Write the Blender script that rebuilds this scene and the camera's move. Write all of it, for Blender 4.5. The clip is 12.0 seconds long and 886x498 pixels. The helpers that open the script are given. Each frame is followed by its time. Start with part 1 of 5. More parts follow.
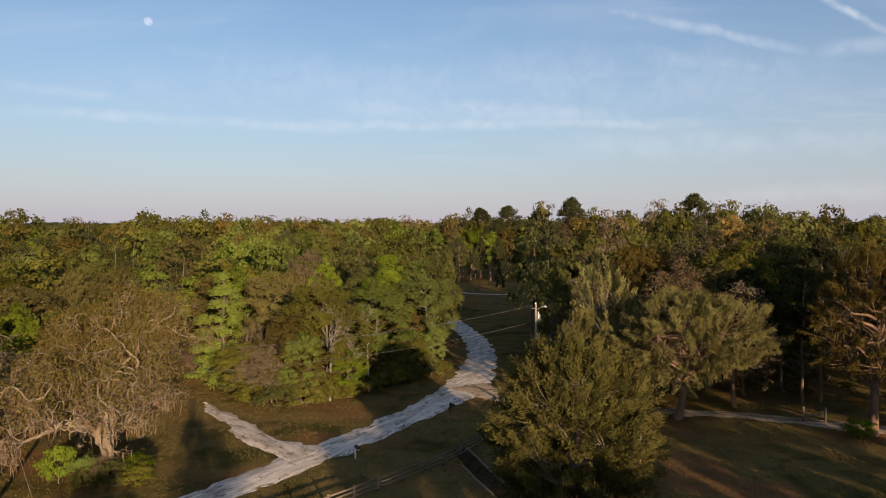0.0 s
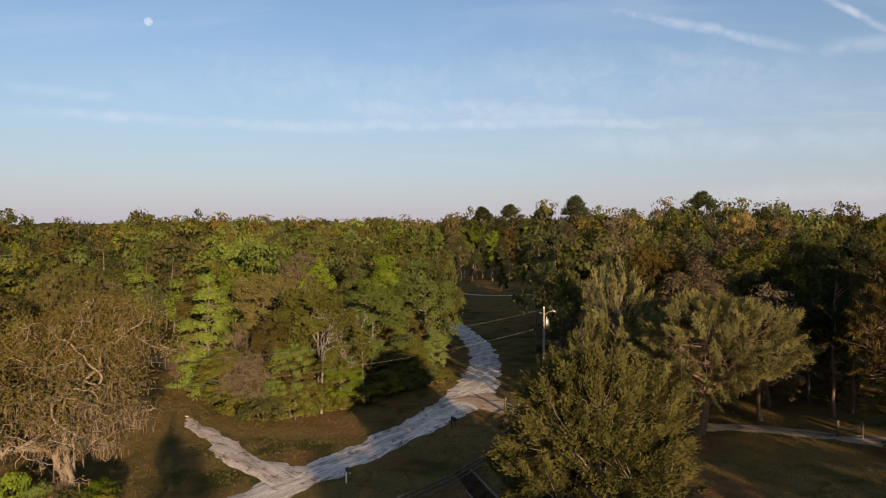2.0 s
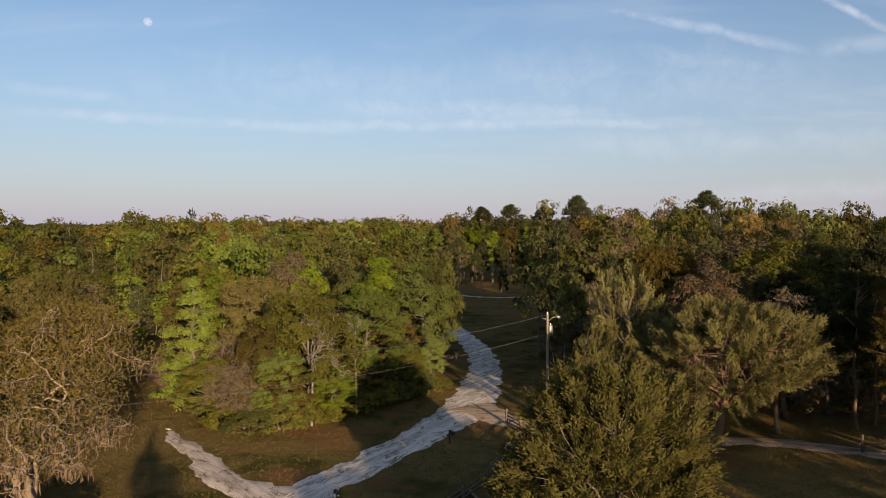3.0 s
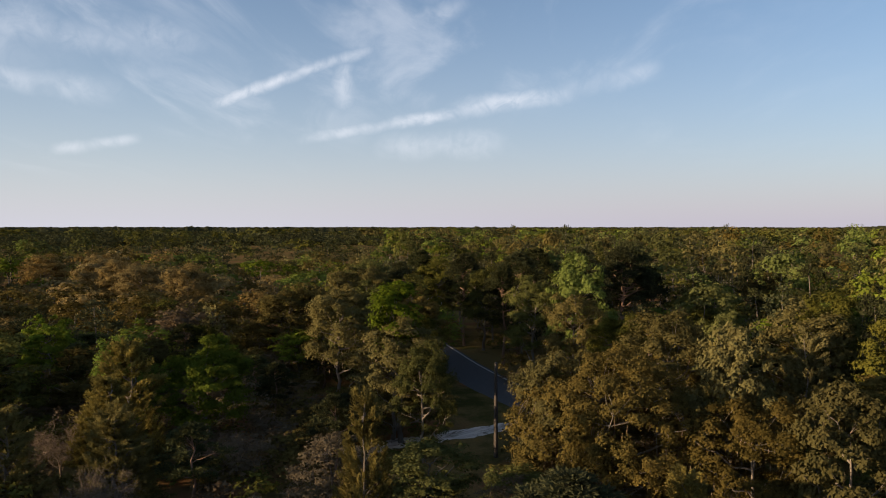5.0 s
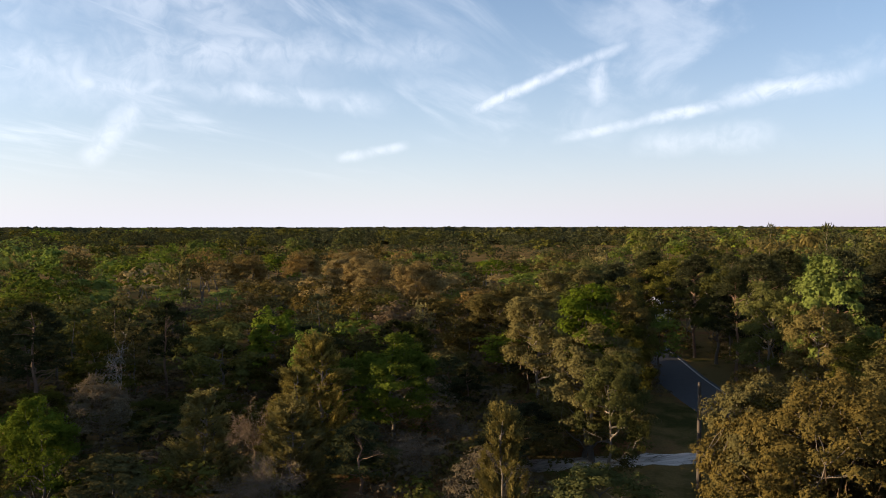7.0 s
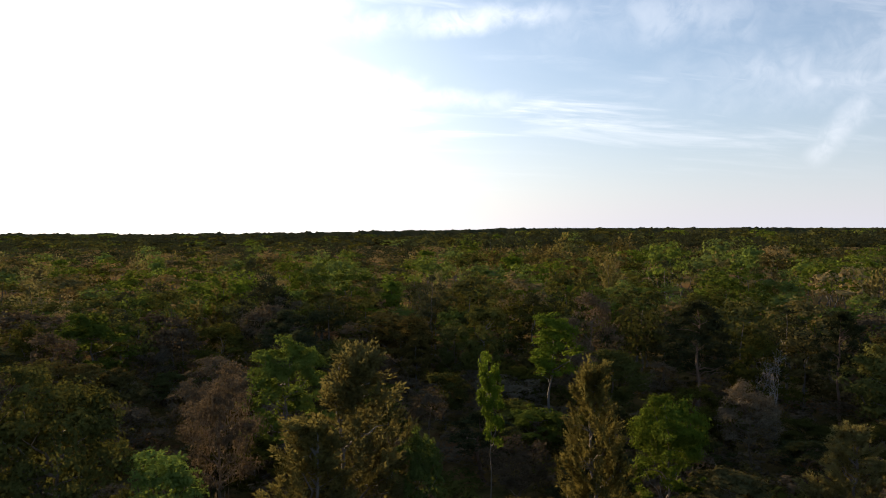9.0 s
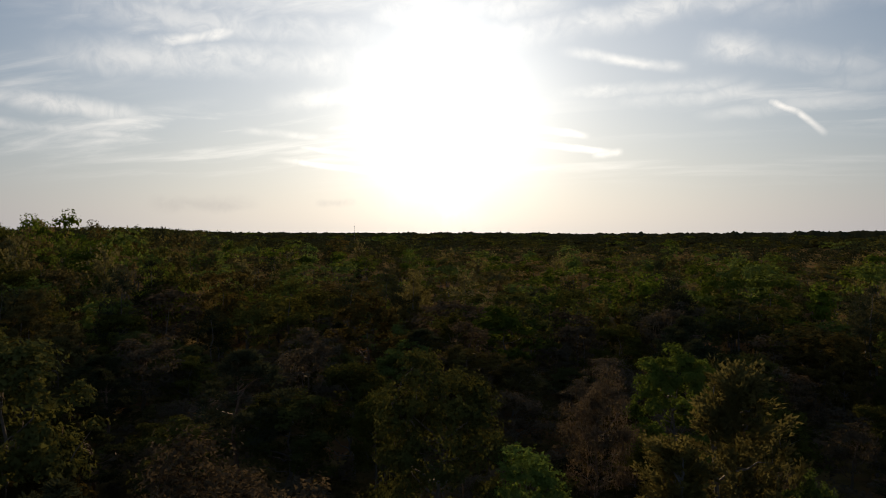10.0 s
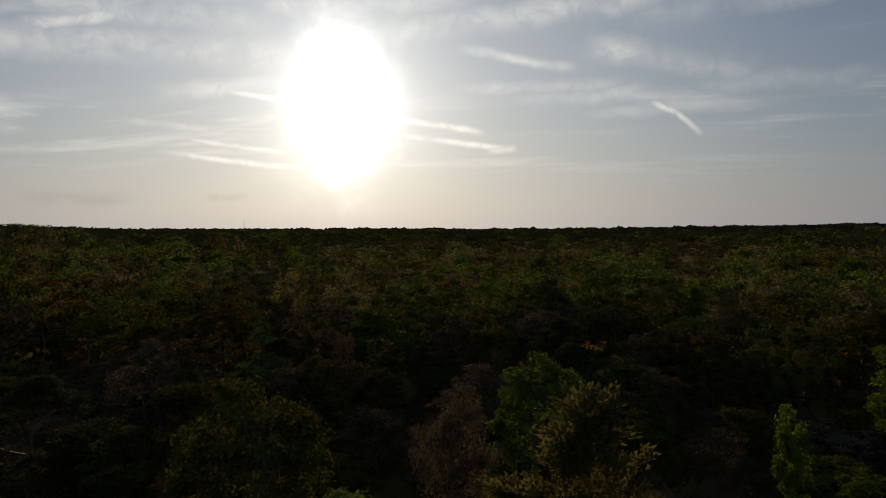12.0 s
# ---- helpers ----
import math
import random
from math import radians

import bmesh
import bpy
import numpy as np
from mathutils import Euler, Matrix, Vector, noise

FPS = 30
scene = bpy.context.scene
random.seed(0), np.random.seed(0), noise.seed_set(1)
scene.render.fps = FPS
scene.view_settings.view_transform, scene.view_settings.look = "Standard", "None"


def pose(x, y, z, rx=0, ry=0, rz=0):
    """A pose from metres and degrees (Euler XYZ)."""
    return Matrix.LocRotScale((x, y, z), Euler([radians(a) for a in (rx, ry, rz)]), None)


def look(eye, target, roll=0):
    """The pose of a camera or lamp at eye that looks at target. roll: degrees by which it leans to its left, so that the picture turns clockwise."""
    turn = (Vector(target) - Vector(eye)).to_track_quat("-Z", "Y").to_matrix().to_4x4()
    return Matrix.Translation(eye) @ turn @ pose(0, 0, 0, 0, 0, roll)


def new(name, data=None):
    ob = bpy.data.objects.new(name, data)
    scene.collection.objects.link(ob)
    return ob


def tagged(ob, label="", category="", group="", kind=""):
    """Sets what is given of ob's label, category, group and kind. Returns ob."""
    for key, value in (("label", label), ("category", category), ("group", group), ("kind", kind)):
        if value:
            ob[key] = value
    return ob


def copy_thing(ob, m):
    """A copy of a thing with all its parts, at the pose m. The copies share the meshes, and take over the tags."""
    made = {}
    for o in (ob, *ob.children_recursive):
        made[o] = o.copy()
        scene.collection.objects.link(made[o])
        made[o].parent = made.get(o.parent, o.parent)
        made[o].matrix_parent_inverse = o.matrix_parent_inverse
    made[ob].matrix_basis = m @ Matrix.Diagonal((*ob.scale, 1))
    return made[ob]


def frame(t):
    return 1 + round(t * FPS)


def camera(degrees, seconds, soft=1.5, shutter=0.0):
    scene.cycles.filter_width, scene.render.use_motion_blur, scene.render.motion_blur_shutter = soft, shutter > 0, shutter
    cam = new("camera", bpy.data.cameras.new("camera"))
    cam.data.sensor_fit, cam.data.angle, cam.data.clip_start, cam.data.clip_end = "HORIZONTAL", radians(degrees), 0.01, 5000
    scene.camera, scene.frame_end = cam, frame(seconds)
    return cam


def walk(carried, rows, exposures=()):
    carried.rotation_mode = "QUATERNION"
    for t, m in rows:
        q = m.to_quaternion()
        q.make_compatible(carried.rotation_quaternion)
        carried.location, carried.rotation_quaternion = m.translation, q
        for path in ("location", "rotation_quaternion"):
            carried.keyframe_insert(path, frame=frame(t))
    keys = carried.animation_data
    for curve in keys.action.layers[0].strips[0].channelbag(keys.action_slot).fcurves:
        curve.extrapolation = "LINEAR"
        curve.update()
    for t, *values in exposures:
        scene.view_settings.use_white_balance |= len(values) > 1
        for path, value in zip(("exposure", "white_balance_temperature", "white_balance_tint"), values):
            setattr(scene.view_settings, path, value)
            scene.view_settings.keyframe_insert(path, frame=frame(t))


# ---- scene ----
cam = camera(64.5, 12.0, soft=1.05)
# seconds, x, y, z, tilt, heading, roll
PATH = [
    (0, -0.000, -0.000, 19.122, 88.20, 0.00, 0.09),
    (0.5, -0.040, 0.856, 19.060, 88.19, 0.02, 0.10),
    (1, -0.046, 2.252, 19.005, 88.19, 0.04, 0.04),
    (1.5, -0.023, 3.822, 18.976, 88.20, 0.05, -0.01),
    (2, 0.053, 5.853, 18.975, 88.18, 0.08, -0.05),
    (2.5, 0.150, 7.856, 19.010, 88.21, 0.08, -0.07),
    (3, 0.283, 9.940, 19.037, 88.20, 0.07, -0.09),
    (3.5, 0.433, 11.755, 19.065, 88.21, 0.19, -0.11),
    (3.7, 0.473, 12.435, 19.074, 88.22, 0.55, -0.10),
    (4.1, 0.413, 13.806, 19.085, 88.22, 17.90, 0.00),
    (4.5, 0.105, 15.191, 19.086, 88.22, 50.68, 0.00),
    (4.9, -0.448, 16.587, 19.078, 88.22, 84.71, -0.00),
    (5.3, -1.244, 17.991, 19.057, 88.23, 105.83, 0.03),
    (5.5, -1.710, 18.695, 19.041, 88.23, 108.78, -0.07),
    (6, -2.846, 20.023, 18.982, 88.22, 110.16, -0.05),
    (6.5, -4.208, 20.832, 18.934, 88.22, 110.25, -0.02),
    (6.7, -4.811, 21.120, 18.919, 88.22, 110.28, -0.13),
    (7.1, -6.028, 21.467, 18.900, 88.22, 113.38, 0.00),
    (7.5, -7.267, 21.533, 18.890, 88.22, 120.44, -0.00),
    (7.9, -8.531, 21.437, 18.885, 88.22, 129.95, 0.00),
    (8.3, -9.824, 21.300, 18.885, 88.21, 140.40, 0.19),
    (8.5, -10.480, 21.254, 18.887, 88.20, 145.48, 0.09),
    (9, -12.197, 21.170, 18.900, 88.30, 166.59, -0.05),
    (9.5, -13.371, 20.385, 18.961, 88.33, 186.84, 0.04),
    (10, -14.525, 19.358, 19.053, 88.29, 200.15, 0.06),
    (10.5, -15.150, 18.193, 19.149, 88.26, 203.44, 0.01),
    (11, -15.540, 16.847, 19.260, 88.21, 203.67, -0.10),
    (11.5, -15.691, 15.505, 19.348, 88.15, 203.51, -0.07),
    (12, -16.014, 13.571, 19.416, 87.89, 191.81, -0.06),
]
EXPOSURES = [(0, 0.86), (3.7, 0.86), (5.3, 1.08), (6.0, 1.27), (6.7, 1.40), (8.3, 1.48), (9.0, 1.24), (9.5, 0.86), (10, -0.02), (10.5, -0.34), (11.5, -0.48), (12, -0.52)]
walk(cam, [(t, pose(x, y, z, tilt, 0, heading) @ pose(0, 0, 0, 0, 0, roll)) for t, x, y, z, tilt, heading, roll in PATH], EXPOSURES)


# ---- sky, sun, haze, thin cloud ----
SUN_AZ, SUN_EL = 200.0, 9.5


def way_of(az, el):
    a, e = radians(az), radians(el)
    return Vector((-math.sin(a) * math.cos(e), math.cos(a) * math.cos(e), math.sin(e)))


SUN_WAY = way_of(SUN_AZ, SUN_EL)


class Nodes:
    """Short ways to lay and join shader nodes."""

    def __init__(self, tree):
        self.tree = tree
        tree.nodes.clear()

    def put(self, kind, value, socket):
        if isinstance(value, bpy.types.NodeSocket):
            self.tree.links.new(value, socket)
        elif value is not None:
            socket.default_value = value

    def add(self, kind, ins=None, **settings):
        n = self.tree.nodes.new(kind)
        if "operation" in settings:
            n.operation = settings["operation"]
        if "blend_type" in settings:
            n.blend_type = settings["blend_type"]
        if "data_type" in settings:
            n.data_type = settings["data_type"]
        for key, value in (ins or {}).items():
            self.put(kind, value, n.inputs[key])
        return n

    def math(self, op, a, b=None, c=None, clamp=False):
        n = self.add("ShaderNodeMath", operation=op)
        n.use_clamp = clamp
        for i, v in enumerate((a, b, c)):
            self.put("", v, n.inputs[i])
        return n.outputs[0]

    def dot(self, a, b):
        n = self.add("ShaderNodeVectorMath", operation="DOT_PRODUCT")
        self.put("", a, n.inputs[0])
        self.put("", b, n.inputs[1])
        return n.outputs["Value"]

    def mix(self, f, a, b, blend="MIX"):
        n = self.add("ShaderNodeMix", data_type="RGBA", blend_type=blend)
        self.put("", f, n.inputs[0])
        for v, s in ((a, n.inputs[6]), (b, n.inputs[7])):
            self.put("", (*v, 1) if isinstance(v, tuple) and len(v) == 3 else v, s)
        return n.outputs[2]

    def span(self, v, a, b, c=0.0, d=1.0):
        n = self.add("ShaderNodeMapRange")
        n.interpolation_type = "SMOOTHSTEP"
        for i, q in enumerate((v, a, b, c, d)):
            self.put("", q, n.inputs[i])
        return n.outputs[0]

    def noise(self, vector, scale, detail=4.0, rough=0.55, distort=0.0):
        n = self.add("ShaderNodeTexNoise", {"Scale": scale, "Detail": detail, "Roughness": rough, "Distortion": distort})
        self.put("", vector, n.inputs["Vector"])
        return n.outputs["Fac"]

    def mapped(self, vector, scale=(1, 1, 1), turn=0.0, shift=(0, 0, 0)):
        n = self.add("ShaderNodeMapping")
        self.put("", vector, n.inputs["Vector"])
        n.inputs["Scale"].default_value = scale
        n.inputs["Rotation"].default_value = (0, 0, radians(turn))
        n.inputs["Location"].default_value = shift
        return n.outputs[0]


world = bpy.data.worlds.new("sky")
scene.world = world
world.use_nodes = True
w = Nodes(world.node_tree)
way = w.add("ShaderNodeTexCoord").outputs["Generated"]
parts = w.add("ShaderNodeSeparateXYZ", {0: way})
up = w.math("MAXIMUM", parts.outputs[2], 0.0)
sky = w.add("ShaderNodeTexSky")
sky.sky_type, sky.sun_disc = "NISHITA", False
sky.sun_elevation, sky.sun_rotation = radians(SUN_EL), radians(-SUN_AZ)
sky.air_density, sky.dust_density, sky.ozone_density = 1.0, 0.35, 3.0
clear = w.mix(1.0, sky.outputs[0], (0.160, 0.158, 0.158), "MULTIPLY")
# low haze, paler and warmer towards the sun
to_sun = w.math("MAXIMUM", w.dot(way, tuple(SUN_WAY)), 0.0)
near_sun = w.math("POWER", to_sun, 6.0)
haze = w.math("MULTIPLY", w.math("POWER", 2.718, w.math("MULTIPLY", up, -6.0)), 0.93)
half_turn = w.math("ADD", w.math("MULTIPLY", w.dot(way, tuple(SUN_WAY)), 0.5), 0.5)
haze_tint = w.mix(near_sun, w.mix(w.span(half_turn, 0.05, 0.6), (0.50, 0.465, 0.565), (0.60, 0.600, 0.69)), (1.10, 1.00, 0.86))
clear = w.mix(w.span(half_turn, 0.52, 0.72, 0.0, 0.16), clear, (0.0, 0.0, 0.0))
clear = w.mix(w.math("MULTIPLY", w.math("POWER", to_sun, 3.0), 0.40), clear, (0.49, 0.61, 0.78))
air = w.mix(haze, clear, haze_tint)
# thin high cloud on a flat layer
flat = w.add("ShaderNodeVectorMath", operation="SCALE")
w.put("", way, flat.inputs[0])
w.put("", w.math("DIVIDE", 1.0, w.math("ADD", up, 0.10)), flat.inputs["Scale"])
layer = flat.outputs[0]
wisps = w.noise(w.mapped(layer, (0.7, 1.9, 1), 28, (3.1, 1.7, 0)), 1.2, 7, 0.60, 0.5)
sheets = w.noise(w.mapped(layer, (0.30, 0.8, 1), 20, (7.3, 2.2, 0)), 0.9, 4, 0.5, 0.4)
cover = w.math("MULTIPLY", w.span(wisps, 0.44, 0.76), w.span(sheets, 0.36, 0.62))
sun_side = w.math("ADD", w.math("MULTIPLY", w.math("POWER", w.math("ADD", w.math("MULTIPLY", w.dot(way, tuple(SUN_WAY)), 0.5), 0.5), 2.5), 1.0), 0.20)
cover = w.math("MULTIPLY", w.math("MULTIPLY", cover, sun_side), w.span(up, 0.04, 0.17))


def streak(a, b, wide, much, ragged=0.7):
    """The cover of a cloud streak between two directions, given as heading and height in degrees."""
    p, q = way_of(*a), way_of(*b)
    normal, mid = p.cross(q).normalized(), (p + q).normalized()
    half = p.dot(mid)
    wobble = w.math("MULTIPLY", w.math("SUBTRACT", ROUGH, 0.5), radians(wide) * 3.2 * ragged)
    across = w.math("ABSOLUTE", w.math("ADD", w.dot(way, tuple(normal)), wobble))
    body = w.span(across, radians(wide) * 1.5, 0.0)
    along = w.span(w.dot(way, tuple(mid)), half - (1 - half) * 0.45, half + (1 - half) * 0.7)
    return w.math("MULTIPLY", w.math("MULTIPLY", body, along), w.math("MULTIPLY", w.math("MULTIPLY", GRAIN, SHRED), much * 0.85))


ROUGH = w.noise(way, 13.0, 6, 0.62, 0.4)
SHRED = w.span(w.noise(way, 7.0, 4, 0.55, 0.5), 0.34, 0.60, 0.40, 1.05)
GRAIN = w.span(w.noise(way, 30.0, 6, 0.62, 0.8), 0.22, 0.66, 0.25, 1.0)
for a, b, wide, much in (
    ((109.8, 9.3), (102.9, 12.1), 0.45, 0.75), ((103.9, 11.8), (96.9, 14.2), 0.40, 0.60), ((97.9, 13.8), (89.9, 17.4), 0.9, 0.45),
    ((102.7, 7.0), (89.4, 9.5), 0.45, 0.65), ((90.9, 9.3), (80.9, 10.8), 0.75, 0.65), ((82.9, 10.8), (74.9, 12.2), 0.9, 0.40),
    ((99.6, 13.0), (99.8, 9.4), 0.9, 0.50), ((120.6, 5.4), (115.2, 6.7), 0.40, 0.55), ((96.9, 6.5), (86.9, 6.9), 1.0, 0.35),
    ((141.4, 10.6), (117.4, 9.9), 0.9, 0.55), ((135.1, 9.3), (139.2, 4.8), 1.0, 0.55), ((136.9, 12.9), (110.9, 13.8), 1.5, 0.40),
    ((150, 10.2), (120, 12.6), 2.6, 0.34), ((158, 15.0), (124, 16.6), 2.4, 0.34), ((175.4, 9.3), (173.3, 8.3), 0.26, 1.25), ((173.6, 8.5), (171.7, 6.7), 0.24, 1.25), ((-174.1, 6.0), (-171.9, 5.7), 0.3, 0.8),
    ((-27.6, 16.2), (-33.0, 12.6), 0.25, 0.60), ((11.5, 8.0), (-21.0, 7.8), 0.5, 0.45), ((-12.5, 16.8), (-26.8, 12.6), 0.40, 0.40),
    ((33, 7.9), (6, 7.8), 0.45, 0.34), ((32, 9.6), (24, 9.4), 0.5, 0.26), ((10, 9.4), (-16, 8.4), 1.0, 0.34), ((26, 10.4), (-30, 10.0), 2.6, 0.20), ((-28, 12.4), (-37, 12.4), 0.7, 0.36),
    ((-14, 13.6), (-26, 11.0), 0.8, 0.24), ((-8, 6.4), (-36, 6.0), 1.2, 0.22), ((22, 13.4), (12, 11.6), 0.5, 0.18), ((-20, 2.4), (-34, 2.6), 0.7, 0.18),
    ((-122.1, 9.3), (-136.7, 8.3), 0.65, 0.75), ((-122.1, 7.5), (-136.5, 6.7), 0.40, 0.65),
    ((190.4, 13.8), (181.6, 12.2), 0.40, 0.85), ((197, 14.6), (174, 17.2), 1.1, 0.55), ((180, 13.6), (168, 11.2), 1.0, 0.60), ((176, 15.6), (156, 16.6), 1.0, 0.45), ((172, 10.4), (160, 10.0), 0.8, 0.32),
    ((195.5, 8.4), (188.8, 7.3), 0.26, 1.0), ((195.5, 7.1), (186.5, 6.0), 0.24, 1.0), ((186, 9.8), (176, 10.2), 0.6, 0.45), ((191, 10.6), (178, 10.9), 0.5, 0.45), ((180, 8.6), (170, 8.9), 0.5, 0.34),
    ((213.5, 5.4), (203.5, 4.4), 0.24, 0.9), ((211.5, 6.4), (204.5, 5.6), 0.20, 0.8), ((208.6, 10.1), (204.4, 9.6), 0.24, 0.9), ((216, 7.6), (210, 7.2), 0.3, 0.5), ((222.4, 13.6), (216.4, 15.0), 0.5, 0.75),
    ((229, 12.0), (204, 13.0), 1.2, 0.55), ((228, 15.6), (206, 15.0), 1.3, 0.45), ((214, 9.6), (205, 11.0), 0.7, 0.5), ((225, 16.8), (212, 17.4), 0.9, 0.4), ((206, 16.6), (190, 17.6), 1.0, 0.5),
):
    cover = w.math("MAXIMUM", cover, streak(a, b, wide, much))
cloud_tint = w.mix(near_sun, (0.86, 0.88, 0.95), (2.3, 2.15, 1.9))
veiled = w.mix(cover, air, cloud_tint)
dark_bank = w.math("ADD", streak((-137.5, 1.8), (-144.8, 1.9), 0.55, 0.55, 0.8), streak((-149.7, 2.05), (-152.7, 2.1), 0.3, 0.5, 0.8))
veiled = w.mix(dark_bank, veiled, (0.62, 0.56, 0.52))
# light scattered close round the sun
across_sun = Vector((SUN_WAY.y, -SUN_WAY.x, 0)).normalized()
over_sun = across_sun.cross(SUN_WAY)
off_sun = w.math("MULTIPLY", w.math("ADD", w.math("MULTIPLY", ROUGH, 1.5), 0.25), w.math("ADD", w.math("POWER", w.math("MULTIPLY", w.dot(way, tuple(across_sun)), 21.0), 2.0), w.math("POWER", w.math("MULTIPLY", w.dot(way, tuple(over_sun)), 14.5), 2.0)))
core = w.math("MULTIPLY", w.math("POWER", 2.718, w.math("MULTIPLY", off_sun, -1.0)), w.span(to_sun, 0.0, 0.5))
glow = w.math("ADD", w.math("MULTIPLY", core, 8.0), w.math("ADD", w.math("MULTIPLY", w.math("POWER", to_sun, 120.0), 1.0), w.math("MULTIPLY", w.math("POWER", to_sun, 10.0), 0.62)))
glow_tint = w.mix(1.0, (1.0, 0.965, 0.90), w.add("ShaderNodeCombineColor", {0: glow, 1: glow, 2: glow}).outputs[0], "MULTIPLY")
total = w.mix(1.0, veiled, glow_tint, "ADD")
back = w.add("ShaderNodeBackground", {"Color": total, "Strength": 0.55})
w.tree.links.new(back.outputs[0], w.add("ShaderNodeOutputWorld").inputs[0])

sun = new("sun", bpy.data.lights.new("sun", "SUN"))
sun.data.energy, sun.data.angle, sun.data.color = 5.4, radians(0.6), (1.0, 0.71, 0.42)
sun.matrix_world = look(SUN_WAY * 100, (0, 0, 0))


# ---- materials ----
def material(name):
    m = bpy.data.materials.new(name)
    m.use_nodes = True
    return m, Nodes(m.node_tree)


def finish(n, shader):
    n.tree.links.new(shader, n.add("ShaderNodeOutputMaterial").inputs[0])


def bumped(n, height, strength, distance):
    return n.add("ShaderNodeBump", {"Strength": strength, "Distance": distance, "Height": height}).outputs[0]


def leaf_material(name, dark, light, odd, lets=0.20):
    """Leaves: each one its own tone, whole branches and whole trees a little apart, some light let through."""
    m, n = material(name)
    own = n.add("ShaderNodeNewGeometry").outputs["Random Per Island"]
    mark = n.add("ShaderNodeAttribute")
    mark.attribute_name = "tone"
    tree = n.math("FRACT", n.math("ADD", n.add("ShaderNodeObjectInfo").outputs["Random"], mark.outputs["Fac"]))
    other = n.math("FRACT", n.math("MULTIPLY", tree, 9.7))
    spot = n.add("ShaderNodeTexCoord").outputs["Object"]
    branch, stand = n.noise(spot, 0.75, 3, 0.6), n.noise(spot, 0.11, 2, 0.5)
    f = n.math("ADD", n.math("MULTIPLY", own, 0.42), n.math("MULTIPLY", n.math("SUBTRACT", branch, 0.30), 1.35), clamp=True)
    c = n.mix(f, dark, light)
    c = n.mix(n.span(stand, 0.40, 0.68, 0.0, 0.35), c, n.mix(f, odd, dark))
    c = n.mix(n.span(n.math("FRACT", n.math("MULTIPLY", own, 7.31)), 0.74, 1.0, 0.0, 0.22), c, odd)
    c = n.mix(n.math("MULTIPLY", other, 0.42), c, odd)
    hsv = n.add("ShaderNodeHueSaturation", {"Color": c, "Value": n.span(tree, 0.0, 1.0, 0.68, 1.26), "Hue": n.span(other, 0.0, 1.0, 0.488, 0.510), "Saturation": n.span(other, 0.0, 1.0, 1.06, 0.88)})
    c = hsv.outputs[0]
    top = n.add("ShaderNodeBsdfDiffuse", {"Color": c, "Roughness": 0.3})
    under = n.add("ShaderNodeBsdfTranslucent", {"Color": n.mix(0.5, c, light)})
    mixed = n.add("ShaderNodeMixShader", {0: lets, 1: top.outputs[0], 2: under.outputs[0]})
    finish(n, mixed.outputs[0])
    return m


def bark_material(name, dark, light, scale=3.0):
    m, n = material(name)
    spot = n.add("ShaderNodeTexCoord").outputs["Object"]
    ridges = n.noise(n.mapped(spot, (4, 4, 0.7)), scale, 5, 0.65)
    patches = n.noise(spot, 0.8, 3, 0.5)
    c = n.mix(n.math("ADD", n.math("MULTIPLY", ridges, 0.7), n.math("MULTIPLY", patches, 0.4), clamp=True), dark, light)
    p = n.add("ShaderNodeBsdfPrincipled", {"Base Color": c, "Roughness": 0.9, "Normal": bumped(n, ridges, 0.7, 0.04)})
    finish(n, p.outputs[0])
    return m


def plain_material(name, dark, light, scale, rough=0.8, metal=0.0, bump=0.3, stretch=(1, 1, 1)):
    m, n = material(name)
    spot = n.mapped(n.add("ShaderNodeTexCoord").outputs["Object"], stretch)
    fine, broad = n.noise(spot, scale, 5, 0.6), n.noise(spot, scale * 0.13, 3, 0.5)
    c = n.mix(n.math("ADD", n.math("MULTIPLY", fine, 0.6), n.math("MULTIPLY", broad, 0.45), clamp=True), dark, light)
    p = n.add("ShaderNodeBsdfPrincipled", {"Base Color": c, "Roughness": rough, "Metallic": metal, "Normal": bumped(n, fine, bump, 0.01)})
    finish(n, p.outputs[0])
    return m


LEAF = {
    "oak": leaf_material("leaf_oak", (0.018, 0.021, 0.005), (0.136, 0.136, 0.030), (0.081, 0.084, 0.024)),
    "fresh": leaf_material("leaf_fresh", (0.020, 0.038, 0.007), (0.150, 0.212, 0.030), (0.160, 0.160, 0.034), 0.26),
    "olive": leaf_material("leaf_olive", (0.023, 0.021, 0.006), (0.148, 0.117, 0.035), (0.105, 0.094, 0.032)),
    "dull": leaf_material("leaf_dull", (0.042, 0.033, 0.020), (0.168, 0.132, 0.078), (0.120, 0.092, 0.062)),
    "live": leaf_material("leaf_live", (0.028, 0.032, 0.010), (0.172, 0.170, 0.053), (0.158, 0.122, 0.052), 0.14),
    # dark pine green, leaned bluer to stand for haze over the far woods
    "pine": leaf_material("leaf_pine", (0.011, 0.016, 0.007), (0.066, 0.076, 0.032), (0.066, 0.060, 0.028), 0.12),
    "rust": leaf_material("leaf_rust", (0.046, 0.035, 0.013), (0.320, 0.246, 0.090), (0.250, 0.165, 0.062)),
    "yellow": leaf_material("leaf_yellow", (0.040, 0.038, 0.010), (0.235, 0.208, 0.060), (0.205, 0.160, 0.070), 0.20),
    "bush": leaf_material("leaf_bush", (0.024, 0.040, 0.007), (0.149, 0.220, 0.029), (0.155, 0.185, 0.034), 0.30),
}
